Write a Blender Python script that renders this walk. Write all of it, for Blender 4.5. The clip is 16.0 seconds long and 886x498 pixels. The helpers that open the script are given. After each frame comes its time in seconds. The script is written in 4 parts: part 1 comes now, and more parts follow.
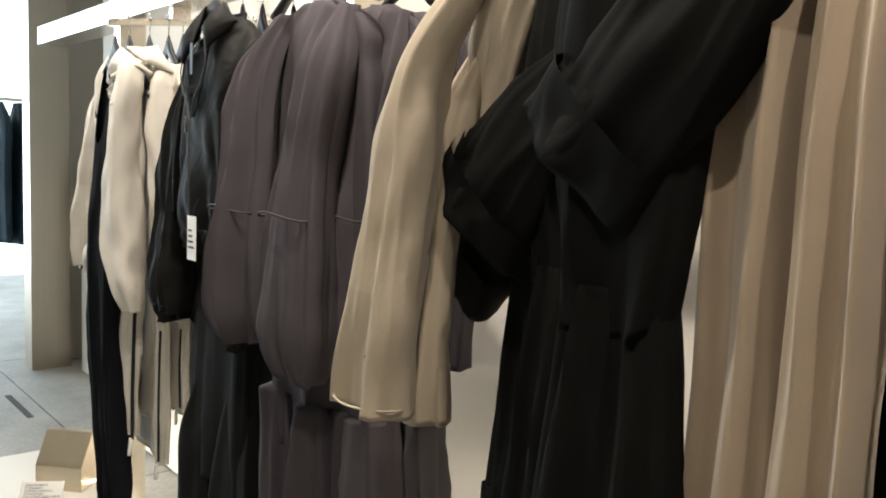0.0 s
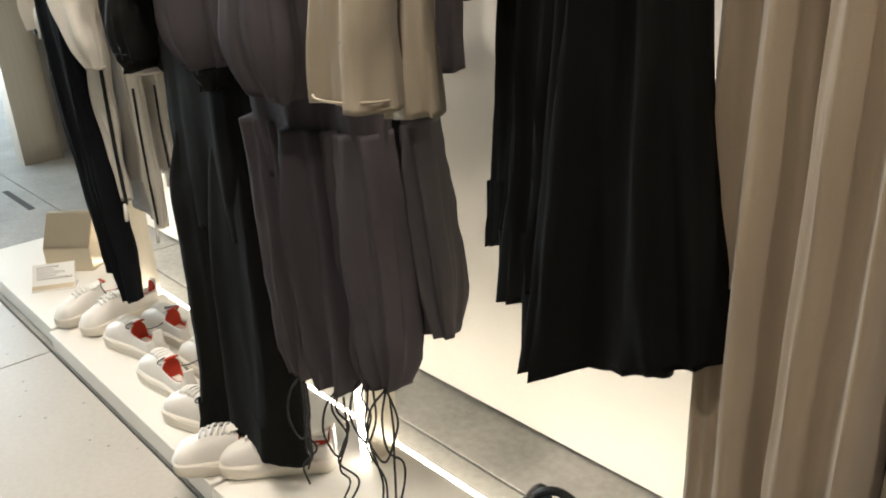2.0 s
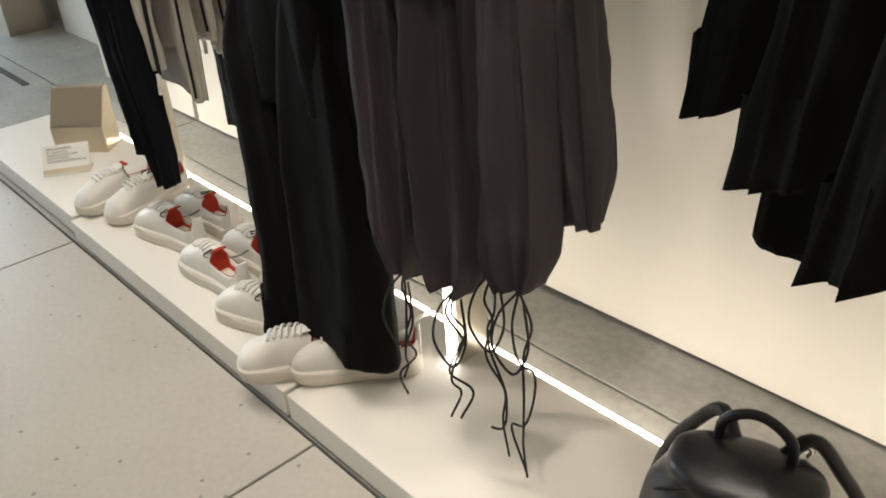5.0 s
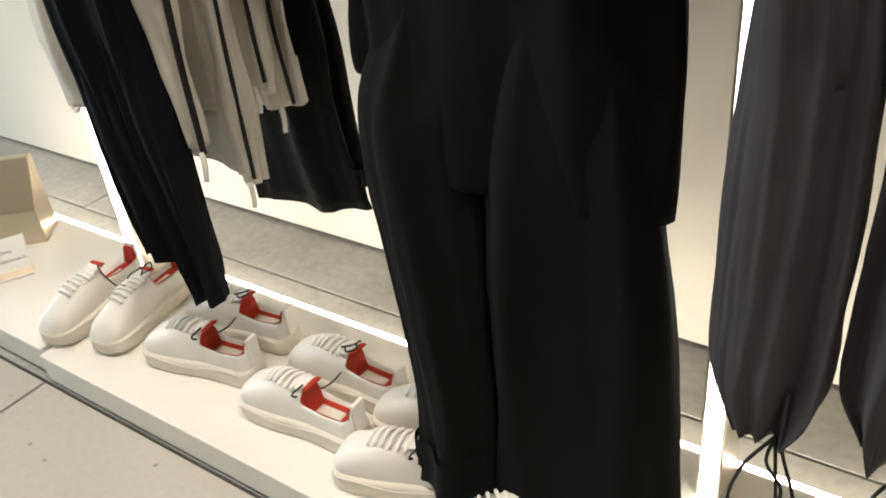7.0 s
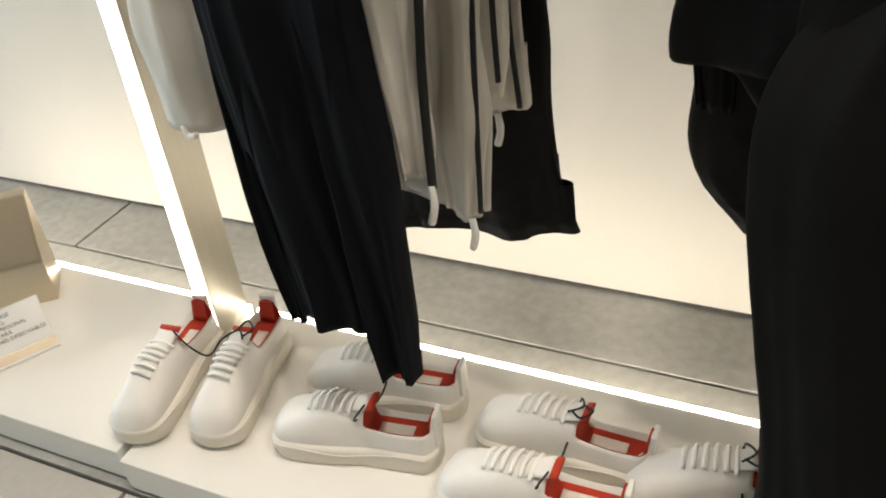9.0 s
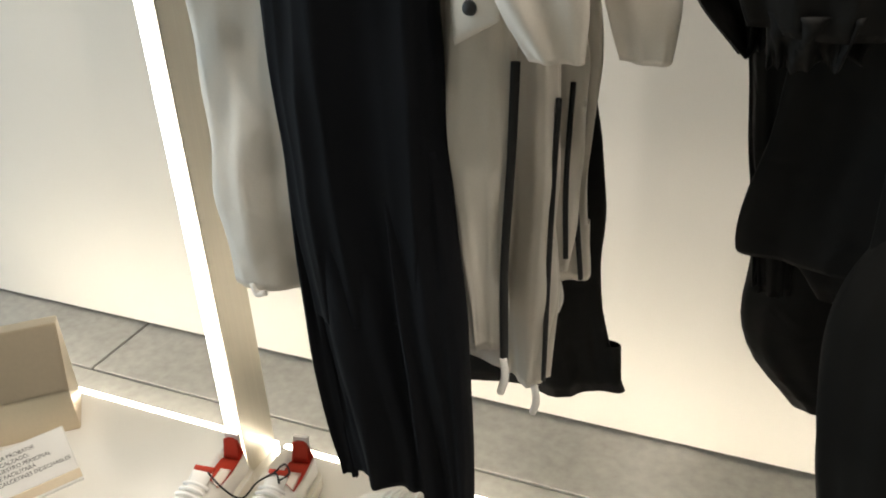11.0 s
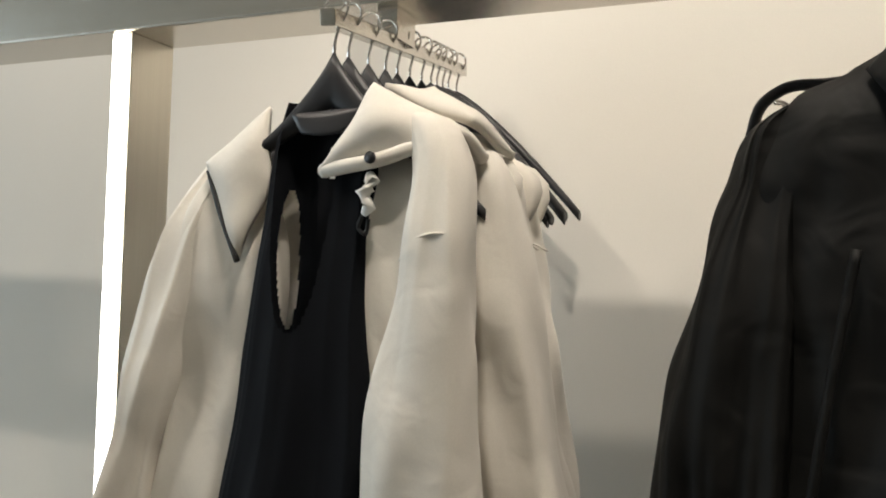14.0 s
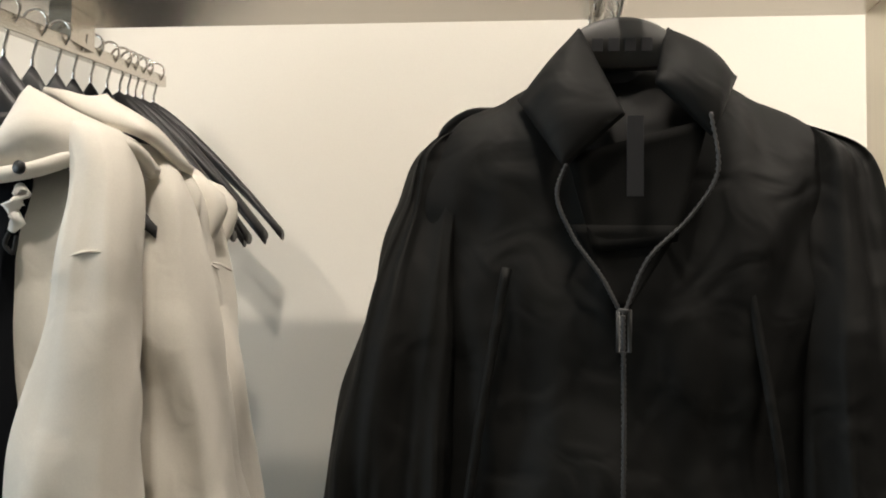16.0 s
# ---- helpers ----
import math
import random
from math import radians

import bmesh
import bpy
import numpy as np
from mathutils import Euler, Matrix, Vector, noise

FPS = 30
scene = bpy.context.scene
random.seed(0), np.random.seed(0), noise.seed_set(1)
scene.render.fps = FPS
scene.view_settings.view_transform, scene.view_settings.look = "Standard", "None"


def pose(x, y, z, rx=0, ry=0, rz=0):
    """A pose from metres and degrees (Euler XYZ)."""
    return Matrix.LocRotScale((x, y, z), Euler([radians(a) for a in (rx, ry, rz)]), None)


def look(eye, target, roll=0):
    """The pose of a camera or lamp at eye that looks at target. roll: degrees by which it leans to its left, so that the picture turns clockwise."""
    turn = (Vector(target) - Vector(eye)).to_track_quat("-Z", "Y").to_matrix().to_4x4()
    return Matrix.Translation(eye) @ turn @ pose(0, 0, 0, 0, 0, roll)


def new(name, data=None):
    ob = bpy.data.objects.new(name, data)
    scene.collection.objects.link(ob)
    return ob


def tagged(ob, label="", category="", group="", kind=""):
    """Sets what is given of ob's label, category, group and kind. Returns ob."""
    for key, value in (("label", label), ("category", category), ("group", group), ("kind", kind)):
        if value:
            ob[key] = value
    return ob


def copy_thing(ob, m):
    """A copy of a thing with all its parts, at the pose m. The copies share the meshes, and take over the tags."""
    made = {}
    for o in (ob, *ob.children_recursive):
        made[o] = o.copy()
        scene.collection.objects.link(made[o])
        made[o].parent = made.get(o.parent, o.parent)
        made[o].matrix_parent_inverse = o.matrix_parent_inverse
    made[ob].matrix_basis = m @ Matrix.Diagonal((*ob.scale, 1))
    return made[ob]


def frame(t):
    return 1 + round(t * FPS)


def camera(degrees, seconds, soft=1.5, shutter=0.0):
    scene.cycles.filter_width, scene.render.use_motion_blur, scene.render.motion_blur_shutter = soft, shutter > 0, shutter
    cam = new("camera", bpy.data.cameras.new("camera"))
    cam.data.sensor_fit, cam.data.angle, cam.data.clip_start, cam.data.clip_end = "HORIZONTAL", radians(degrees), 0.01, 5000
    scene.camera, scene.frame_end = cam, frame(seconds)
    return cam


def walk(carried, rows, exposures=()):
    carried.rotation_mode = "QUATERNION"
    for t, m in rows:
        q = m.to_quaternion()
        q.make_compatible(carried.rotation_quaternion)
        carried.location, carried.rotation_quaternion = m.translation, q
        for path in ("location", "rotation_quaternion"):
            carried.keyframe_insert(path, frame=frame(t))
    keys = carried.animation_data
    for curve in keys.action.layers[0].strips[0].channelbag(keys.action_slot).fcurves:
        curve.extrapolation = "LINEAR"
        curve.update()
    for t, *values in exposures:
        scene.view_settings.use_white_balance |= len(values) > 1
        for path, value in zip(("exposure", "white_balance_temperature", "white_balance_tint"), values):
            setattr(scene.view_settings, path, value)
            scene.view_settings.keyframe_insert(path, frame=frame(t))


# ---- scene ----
cam = camera(55.6, 16.0, 1.9)
# seconds, eye, target, roll
PATH = [
    (0, (-0.055, -0.02, 1.532), (-1.576, 1.262, 1.33), 2.2),
    (0.5, (-0.068, -0.01, 1.509), (-1.578, 1.247, 1.137), 1.8),
    (1, (-0.119, 0.031, 1.45), (-1.607, 1.259, 0.923), 2.1),
    (1.5, (-0.125, 0.045, 1.424), (-1.585, 1.249, 0.776), -0.1),
    (2, (-0.132, 0.058, 1.387), (-1.56, 1.251, 0.655), -3.9),
    (2.5, (-0.133, 0.064, 1.347), (-1.52, 1.227, 0.497), -3.6),
    (3, (-0.108, 0.046, 1.315), (-1.444, 1.185, 0.358), -2.3),
    (5.5, (-0.71, 0.029, 1.291), (-2.016, 1.172, 0.297), -4.9),
    (6, (-0.937, 0.046, 1.277), (-2.194, 1.247, 0.287), -5.1),
    (6.5, (-1.157, 0.068, 1.262), (-2.307, 1.348, 0.243), -4.1),
    (7, (-1.427, 0.047, 1.256), (-2.464, 1.387, 0.194), -6.5),
    (7.5, (-1.637, 0.05, 1.22), (-2.586, 1.439, 0.138), -6.2),
    (8, (-1.855, 0.093, 1.198), (-2.716, 1.49, 0.055), -6.7),
    (10.5, (-2.294, 0.02, 1.254), (-2.969, 1.551, 0.158), -4.7),
    (11, (-2.281, 0.032, 1.313), (-2.997, 1.635, 0.355), -2.8),
    (11.5, (-2.267, 0.042, 1.372), (-3.011, 1.724, 0.587), -1.5),
    (12, (-2.292, 0.049, 1.443), (-2.98, 1.8, 0.764), 0.9),
    (12.5, (-2.261, 0.056, 1.504), (-3.019, 1.83, 0.977), 0.7),
    (13, (-2.248, 0.05, 1.559), (-3.033, 1.868, 1.279), 0.3),
    (13.5, (-2.237, 0.045, 1.594), (-3.033, 1.877, 1.502), 0.7),
    (14, (-2.21, 0.031, 1.626), (-2.995, 1.87, 1.688), 1.8),
    (14.5, (-2.177, 0.032, 1.641), (-2.763, 1.937, 1.81), 1.6),
    (15, (-2.157, 0.045, 1.639), (-2.565, 1.995, 1.81), 1.1),
    (15.5, (-2.148, 0.061, 1.632), (-2.445, 2.032, 1.794), 1.0),
    (16, (-2.141, 0.066, 1.627), (-2.352, 2.05, 1.752), 1.0),
]
EXPOSURES = [(0.0, 0.3), (3.0, 0.25), (5.5, -0.2), (6.5, -0.05), (7.0, 0.2), (7.5, 0.15), (8.0, 0.08), (10.5, 0.0), (12.0, 0.35), (12.5, 0.45), (13.0, 0.15), (13.5, -0.12), (14.0, -0.42), (14.5, -0.55), (15.0, -0.5), (16.0, -0.35)]
walk(cam, [(t, look(eye, target, roll)) for t, eye, target, roll in PATH], EXPOSURES)

# ---------------------------------------------------------------- light
world = bpy.data.worlds.new("world")
scene.world = world
world.use_nodes = True
wn = world.node_tree
sky = wn.nodes.new("ShaderNodeTexSky")
sky.sky_type, sky.sun_disc = "NISHITA", False
sky.sun_elevation, sky.sun_rotation = radians(35), radians(200)
wn.links.new(sky.outputs[0], wn.nodes["Background"].inputs[0])
wn.nodes["Background"].inputs[1].default_value = 0.1

FLOOR_BACK = 1.54          # face of the shop wall
CEIL = 3.3
WARM = (1.0, 0.9, 0.78)


def lamp(kind, m, energy, color=WARM, **more):
    data = bpy.data.lights.new("lamp", kind)
    data.energy, data.color = energy, color
    ob = new("ceiling_lamp" if kind == "SPOT" else "daylight", data)
    ob.matrix_world = m
    if kind == "SPOT":
        data.spot_size, data.spot_blend, data.shadow_soft_size = radians(more.get("cone", 95)), 0.6, more.get("soft", 0.022)
    else:
        data.shape, data.size, data.size_y = "RECTANGLE", more["w"], more["h"]
    return ob


SPOTS = [(-3.6, 0.35), (-2.3, 0.35), (-1.0, 0.35), (0.3, 0.35), (-2.3, 0.62), (-1.0, 0.62), (-0.2, -0.6)]
SPOT_W = 66.0
for sx, sy in SPOTS:
    lamp("SPOT", look((sx, sy, CEIL - 0.16), (sx, 1.15, 1.3)), SPOT_W)
# daylight of the shop front beyond the pillar
lamp("AREA", look((-9.6, -0.6, 1.7), (-4.5, -0.2, 1.0)), 150, (0.72, 0.88, 1.0), w=4.5, h=3.0)


# ---------------------------------------------------------------- materials
def mat(name, color, rough=0.7, metal=0.0, var=0.12, scale=6.0, fine=180.0, bump=0.15, bump_scale=None, sheen=0.0, emit=None, spec=0.4, aniso=None, per_object=0.0, depth=0.002):
    m = bpy.data.materials.new(name)
    m.use_nodes = True
    nt = m.node_tree
    n, l = nt.nodes, nt.links
    p = n["Principled BSDF"]
    p.inputs["Roughness"].default_value, p.inputs["Metallic"].default_value = rough, metal
    p.inputs["Specular IOR Level"].default_value = spec
    if sheen:
        p.inputs["Sheen Weight"].default_value = sheen
    if emit:
        p.inputs["Emission Color"].default_value = (*emit[0], 1)
        p.inputs["Emission Strength"].default_value = emit[1]
    co = n.new("ShaderNodeTexCoord")
    mp = n.new("ShaderNodeMapping")
    if aniso:
        mp.inputs["Scale"].default_value = aniso
    l.new(co.outputs["Object"], mp.inputs[0])
    big, small = n.new("ShaderNodeTexNoise"), n.new("ShaderNodeTexNoise")
    big.inputs["Scale"].default_value, big.inputs["Detail"].default_value = scale, 5
    small.inputs["Scale"].default_value, small.inputs["Detail"].default_value = fine, 3
    for t in (big, small):
        l.new(mp.outputs[0], t.inputs["Vector"])
    mx = n.new("ShaderNodeMix")
    mx.data_type = "FLOAT"
    mx.inputs[0].default_value = 0.4
    l.new(big.outputs[0], mx.inputs[2]), l.new(small.outputs[0], mx.inputs[3])
    ramp = n.new("ShaderNodeValToRGB")
    ramp.color_ramp.elements[0].position, ramp.color_ramp.elements[1].position = 0.3, 0.7
    ramp.color_ramp.elements[0].color = (*[c * (1 - var) for c in color], 1)
    ramp.color_ramp.elements[1].color = (*[min(1, c * (1 + var)) for c in color], 1)
    l.new(mx.outputs[0], ramp.inputs[0])
    out = ramp.outputs[0]
    if per_object:
        info, hsv, mr = n.new("ShaderNodeObjectInfo"), n.new("ShaderNodeHueSaturation"), n.new("ShaderNodeMapRange")
        mr.inputs["To Min"].default_value, mr.inputs["To Max"].default_value = 1 - per_object, 1 + per_object
        l.new(info.outputs["Random"], mr.inputs[0]), l.new(mr.outputs[0], hsv.inputs["Value"]), l.new(out, hsv.inputs["Color"])
        out = hsv.outputs[0]
    l.new(out, p.inputs["Base Color"])
    if bump:
        b = n.new("ShaderNodeBump")
        b.inputs["Strength"].default_value, b.inputs["Distance"].default_value = bump, depth
        t = small
        if bump_scale:
            t = n.new("ShaderNodeTexNoise")
            t.inputs["Scale"].default_value, t.inputs["Detail"].default_value, t.inputs["Distortion"].default_value = bump_scale, 1.5, 0.8
            l.new(mp.outputs[0], t.inputs["Vector"])
        l.new(t.outputs[0], b.inputs["Height"]), l.new(b.outputs[0], p.inputs["Normal"])
    return m


def terrazzo(name, color):
    m = mat(name, color, 0.32, var=0.1, scale=1.6, fine=60, bump=0.02, per_object=0.04)
    nt = m.node_tree
    n, l = nt.nodes, nt.links
    p = n["Principled BSDF"]
    base = p.inputs["Base Color"].links[0].from_socket
    v = n.new("ShaderNodeTexVoronoi")
    v.inputs["Scale"].default_value = 26
    co = n.new("ShaderNodeTexCoord")
    l.new(co.outputs["Object"], v.inputs["Vector"])
    r = n.new("ShaderNodeValToRGB")
    r.color_ramp.elements[0].position, r.color_ramp.elements[1].position = 0.1, 0.16
    r.color_ramp.elements[0].color, r.color_ramp.elements[1].color = (1, 1, 1, 1), (0, 0, 0, 1)
    l.new(v.outputs["Distance"], r.inputs[0])
    sep = n.new("ShaderNodeSeparateColor")
    l.new(v.outputs["Color"], sep.inputs[0])
    pick = n.new("ShaderNodeMath")
    pick.operation, pick.inputs[1].default_value = "LESS_THAN", 0.22
    l.new(sep.outputs[0], pick.inputs[0])
    mul = n.new("ShaderNodeMath")
    mul.operation = "MULTIPLY"
    l.new(r.outputs[0], mul.inputs[0]), l.new(pick.outputs[0], mul.inputs[1])
    half = n.new("ShaderNodeMath")
    half.operation, half.inputs[1].default_value = "MULTIPLY", 0.6
    l.new(mul.outputs[0], half.inputs[0])
    mx = n.new("ShaderNodeMix")
    mx.data_type = "RGBA"
    l.new(half.outputs[0], mx.inputs[0]), l.new(base, mx.inputs[6])
    mx.inputs[7].default_value = (0.1, 0.09, 0.08, 1)
    l.new(mx.outputs[2], p.inputs["Base Color"])
    return m


WALL = mat("wall paint", (0.8, 0.765, 0.7), 0.75, var=0.03, scale=2, fine=300, bump=0.03)
WALL_DARK = mat("taupe wall paint", (0.5, 0.46, 0.4), 0.7, var=0.04, scale=2, fine=200, bump=0.03)
TILE = terrazzo("terrazzo floor", (0.5, 0.47, 0.42))
JOINT = mat("dark floor joint", (0.06, 0.055, 0.05), 0.8)
BACKFLOOR = mat("grey concrete", (0.36, 0.35, 0.32), 0.6, var=0.25, scale=3.5, fine=40, bump=0.08)
PLAT = mat("white lacquered board", (0.8, 0.77, 0.71), 0.42, var=0.02, scale=3, fine=200, bump=0.01)
STEEL = mat("brushed steel", (0.6, 0.565, 0.51), 0.26, 1.0, var=0.06, scale=4, fine=60, bump=0.06, aniso=(0.5, 8, 60))
POST = mat("satin post steel", (0.62, 0.58, 0.5), 0.34, 1.0, var=0.06, scale=4, fine=60, bump=0.05, aniso=(60, 60, 0.5))
CHROME = mat("chrome wire", (0.75, 0.72, 0.68), 0.15, 1.0, var=0.02, bump=0)
LED = mat("lit diffuser", (0.9, 0.9, 0.9), 0.5, var=0.0, bump=0, emit=((1.0, 0.94, 0.84), 9.0))
LEDFLOOR = mat("lit floor strip", (0.9, 0.9, 0.9), 0.5, var=0.0, bump=0, emit=((1.0, 0.9, 0.74), 9.5))
PLASTIC = mat("black matt plastic", (0.018, 0.018, 0.02), 0.45, var=0.1, bump=0.05)
GREYPLASTIC = mat("dark grey hanger plastic", (0.06, 0.058, 0.055), 0.5, var=0.08, bump=0.04)
MARK = mat("grey print on hanger", (0.045, 0.045, 0.045), 0.5, bump=0)
CREAM = mat("cream cotton cloth", (0.71, 0.67, 0.6), 0.85, var=0.06, scale=9, fine=500, bump=0.75, bump_scale=24, sheen=0.15, depth=0.003)
BLACK = mat("black nylon cloth", (0.0048, 0.0048, 0.0043), 0.68, var=0.25, scale=8, fine=600, bump=0.9, bump_scale=17, spec=0.2, depth=0.007)
SMOOTHBLACK = mat("black crepe cloth", (0.0052, 0.0051, 0.0046), 0.88, var=0.2, scale=8, fine=700, bump=0.12, spec=0.12)
NAVY = mat("black navy jersey cloth", (0.0052, 0.006, 0.008), 0.9, var=0.2, scale=8, fine=700, bump=0.15, spec=0.12)
PURPLE = mat("plum grey jersey cloth", (0.069, 0.061, 0.068), 0.9, var=0.1, scale=9, fine=700, bump=0.2, spec=0.15)
GREYCLOTH = mat("slate grey jersey cloth", (0.075, 0.069, 0.073), 0.9, var=0.1, scale=9, fine=700, bump=0.2, spec=0.15)
BEIGE = mat("beige cotton cloth", (0.40, 0.335, 0.25), 0.85, var=0.07, scale=9, fine=600, bump=0.5, bump_scale=26, sheen=0.15)
TAN = mat("tan wool cloth", (0.36, 0.28, 0.20), 0.9, var=0.08, scale=9, fine=700, bump=0.25, sheen=0.25)
TAPE = mat("black zip tape", (0.012, 0.012, 0.012), 0.7, bump=0.1)
PAPER = mat("white card", (0.82, 0.81, 0.78), 0.6, var=0.02, bump=0)
INK = mat("dark ink", (0.05, 0.05, 0.05), 0.6, bump=0)
RUBBER = mat("off-white rubber sole", (0.74, 0.69, 0.6), 0.55, var=0.05, scale=15, fine=200, bump=0.05)
LEATHER = mat("white shoe leather", (0.76, 0.73, 0.68), 0.48, var=0.04, scale=20, fine=300, bump=0.12, bump_scale=90)
RED = mat("red lining", (0.42, 0.035, 0.012), 0.8, var=0.1, scale=20, fine=400, bump=0.2)
LACE = mat("white lace cord", (0.85, 0.83, 0.79), 0.8, var=0.03, fine=900, bump=0.2)
BLACKLEATHER = mat("black bag leather", (0.012, 0.012, 0.013), 0.34, var=0.2, scale=12, fine=250, bump=0.25, bump_scale=120)
BOXMAT = mat("champagne metal", (0.62, 0.53, 0.4), 0.34, 0.85, var=0.05, scale=4, fine=120, bump=0.04)
ACRYL = mat("clear acrylic edge", (0.75, 0.74, 0.7), 0.12, var=0.01, bump=0)
BRONZE = mat("bronze portal metal", (0.42, 0.36, 0.29), 0.32, 0.9, var=0.06, scale=2, fine=60, bump=0.04, aniso=(40, 40, 0.5))
BROWNWOOD = mat("dark wood shelf", (0.12, 0.07, 0.04), 0.5, var=0.2, scale=8, fine=90)


# ---------------------------------------------------------------- builders
def obj(name, bm, material, parent=None, label="", smooth=False):
    me = bpy.data.meshes.new(name)
    bmesh.ops.recalc_face_normals(bm, faces=bm.faces)
    bm.to_mesh(me)
    bm.free()
    if smooth:
        me.polygons.foreach_set("use_smooth", [True] * len(me.polygons))
    me.materials.append(material)
    ob = new(name, me)
    if parent:
        ob.parent = parent
    if label:
        tagged(ob, label)
    return ob


def part(name, bm, material, parent, label="", smooth=True):
    return obj(name, bm, material, parent, label, smooth)


def thing(name, label, category, at=(0, 0, 0), rz=0.0, group=""):
    ob = new(name)
    ob.empty_display_size = 0.1
    ob.matrix_world = pose(*at, 0, 0, rz)
    return tagged(ob, label, category, group)


def box(x0, x1, y0, y1, z0, z1, bevel=0.003):
    bm = bmesh.new()
    bmesh.ops.create_cube(bm, size=1)
    for v in bm.verts:
        v.co = Vector(((x0 + x1) / 2 + v.co.x * (x1 - x0), (y0 + y1) / 2 + v.co.y * (y1 - y0), (z0 + z1) / 2 + v.co.z * (z1 - z0)))
    if bevel:
        bmesh.ops.bevel(bm, geom=bm.edges[:], offset=bevel, segments=2, affect="EDGES", profile=0.6)
    return bm


def smooth_keys(keys, n):
    """Catmull-Rom through rows of numbers, n samples."""
    k = np.array(keys, float)
    d = np.r_[0, np.cumsum(np.linalg.norm(np.diff(k[:, :3], axis=0), axis=1) + 1e-6)]
    t = np.linspace(0, d[-1], n)
    tang = np.gradient(k, d, axis=0) if len(k) > 2 else np.repeat([(k[1] - k[0]) / (d[1] - d[0])], 2, 0)
    out = []
    for q in t:
        i = min(max(np.searchsorted(d, q) - 1, 0), len(d) - 2)
        h = d[i + 1] - d[i]
        s = (q - d[i]) / h
        out.append((2 * s**3 - 3 * s**2 + 1) * k[i] + (s**3 - 2 * s**2 + s) * h * tang[i] + (-2 * s**3 + 3 * s**2) * k[i + 1] + (s**3 - s**2) * h * tang[i + 1])
    return np.array(out)


def bm_grid(rings, cap_top=False, cap_end=False):
    bm = bmesh.new()
    vs = [[bm.verts.new(p) for p in r] for r in rings]
    s = len(vs[0])
    for a, b in zip(vs, vs[1:]):
        for i in range(s):
            bm.faces.new((a[i], a[(i + 1) % s], b[(i + 1) % s], b[i]))
    if cap_top:
        bm.faces.new(vs[0])
    if cap_end:
        bm.faces.new(vs[-1])
    return bm


def cloth(keys, folds=0.1, k=5, seed=0, crease=0.004, n=56, seg=72, top_fold=0.4, turn=0.0, lean=1.6, hem=0.03, lip=True, cap=True):
    """A hanging tube of cloth. keys: x, y, z, half width, half depth, from top to hem. The folds grow towards the hem."""
    rows = smooth_keys(keys, n)
    rnd = random.Random(seed)
    waves = [(k, 1.0, rnd.uniform(0, 6.28)), (k + rnd.choice((1, 2)), 0.7, rnd.uniform(0, 6.28)), (2 * k + 1, 0.33, rnd.uniform(0, 6.28)), (2, 0.5, rnd.uniform(0, 6.28))]
    rings = []
    for j, (x, y, z, a, b) in enumerate(rows):
        u = j / (n - 1)
        amp = folds * (top_fold + (1 - top_fold) * u**0.8)
        ring = []
        for i in range(seg):
            th = 2 * math.pi * i / seg
            w = sum(g * (1 - 2 * abs(math.sin((f * th + ph) / 2 + 0.5 * math.sin(lean * u * 2 + ph))) ** 0.8) for f, g, ph in waves) / 1.5
            # flattened oval
            c, s_ = math.cos(th), math.sin(th)
            px = math.copysign(abs(c) ** 0.85, c) * a * (1 + 0.35 * amp * w)
            py = math.copysign(abs(s_) ** 0.75, s_) * b * (1 + 0.2 * amp * w) + s_ * amp * w * 0.13
            q = Vector((px + 3 * seed, py, z * 0.38))
            cr = noise.noise(q * 9) * crease * 1.6 + noise.noise(q * 24 + Vector((0, 0, 7))) * crease
            zz = z + (hem * noise.noise(Vector((px * 6 + seed, py * 6, 3.3))) * u**6)
            r = Vector((c, s_, 0)) * cr
            ring.append((x + px + r.x, y + py + r.y, zz))
        rings.append(ring)
    if lip:
        last = rings[-1]
        cx, cy = rows[-1][0], rows[-1][1]
        rings.append([(cx + (p[0] - cx) * 0.96, cy + (p[1] - cy) * 0.92, p[2] + 0.004) for p in last])
        rings.append([(cx + (p[0] - cx) * 0.93, cy + (p[1] - cy) * 0.85, p[2] + 0.09) for p in last])
    return bm_grid(rings, cap_top=cap, cap_end=False)


def wire(points, r, seg=6, n=None, closed=False):
    """A round bar along points."""
    k = [Vector(p) for p in points]
    if n:
        k = [Vector(p[:3]) for p in smooth_keys([tuple(p) for p in points], n)]
    rings = []
    ref = Vector((0.123, 0.31, 0.94))
    for i, p in enumerate(k):
        d = (k[min(i + 1, len(k) - 1)] - k[max(i - 1, 0)]).normalized()
        u = d.cross(ref).normalized()
        v = d.cross(u)
        rr = r[i] if isinstance(r, (list, tuple)) else r
        rings.append([p + (u * math.cos(2 * math.pi * s / seg) + v * math.sin(2 * math.pi * s / seg)) * rr for s in range(seg)])
    return bm_grid(rings, True, True)


def structure(name, bm, material, label, category="structure", smooth=False):
    return tagged(obj(name, bm, material, None, "", smooth), label, category, "", "structure")


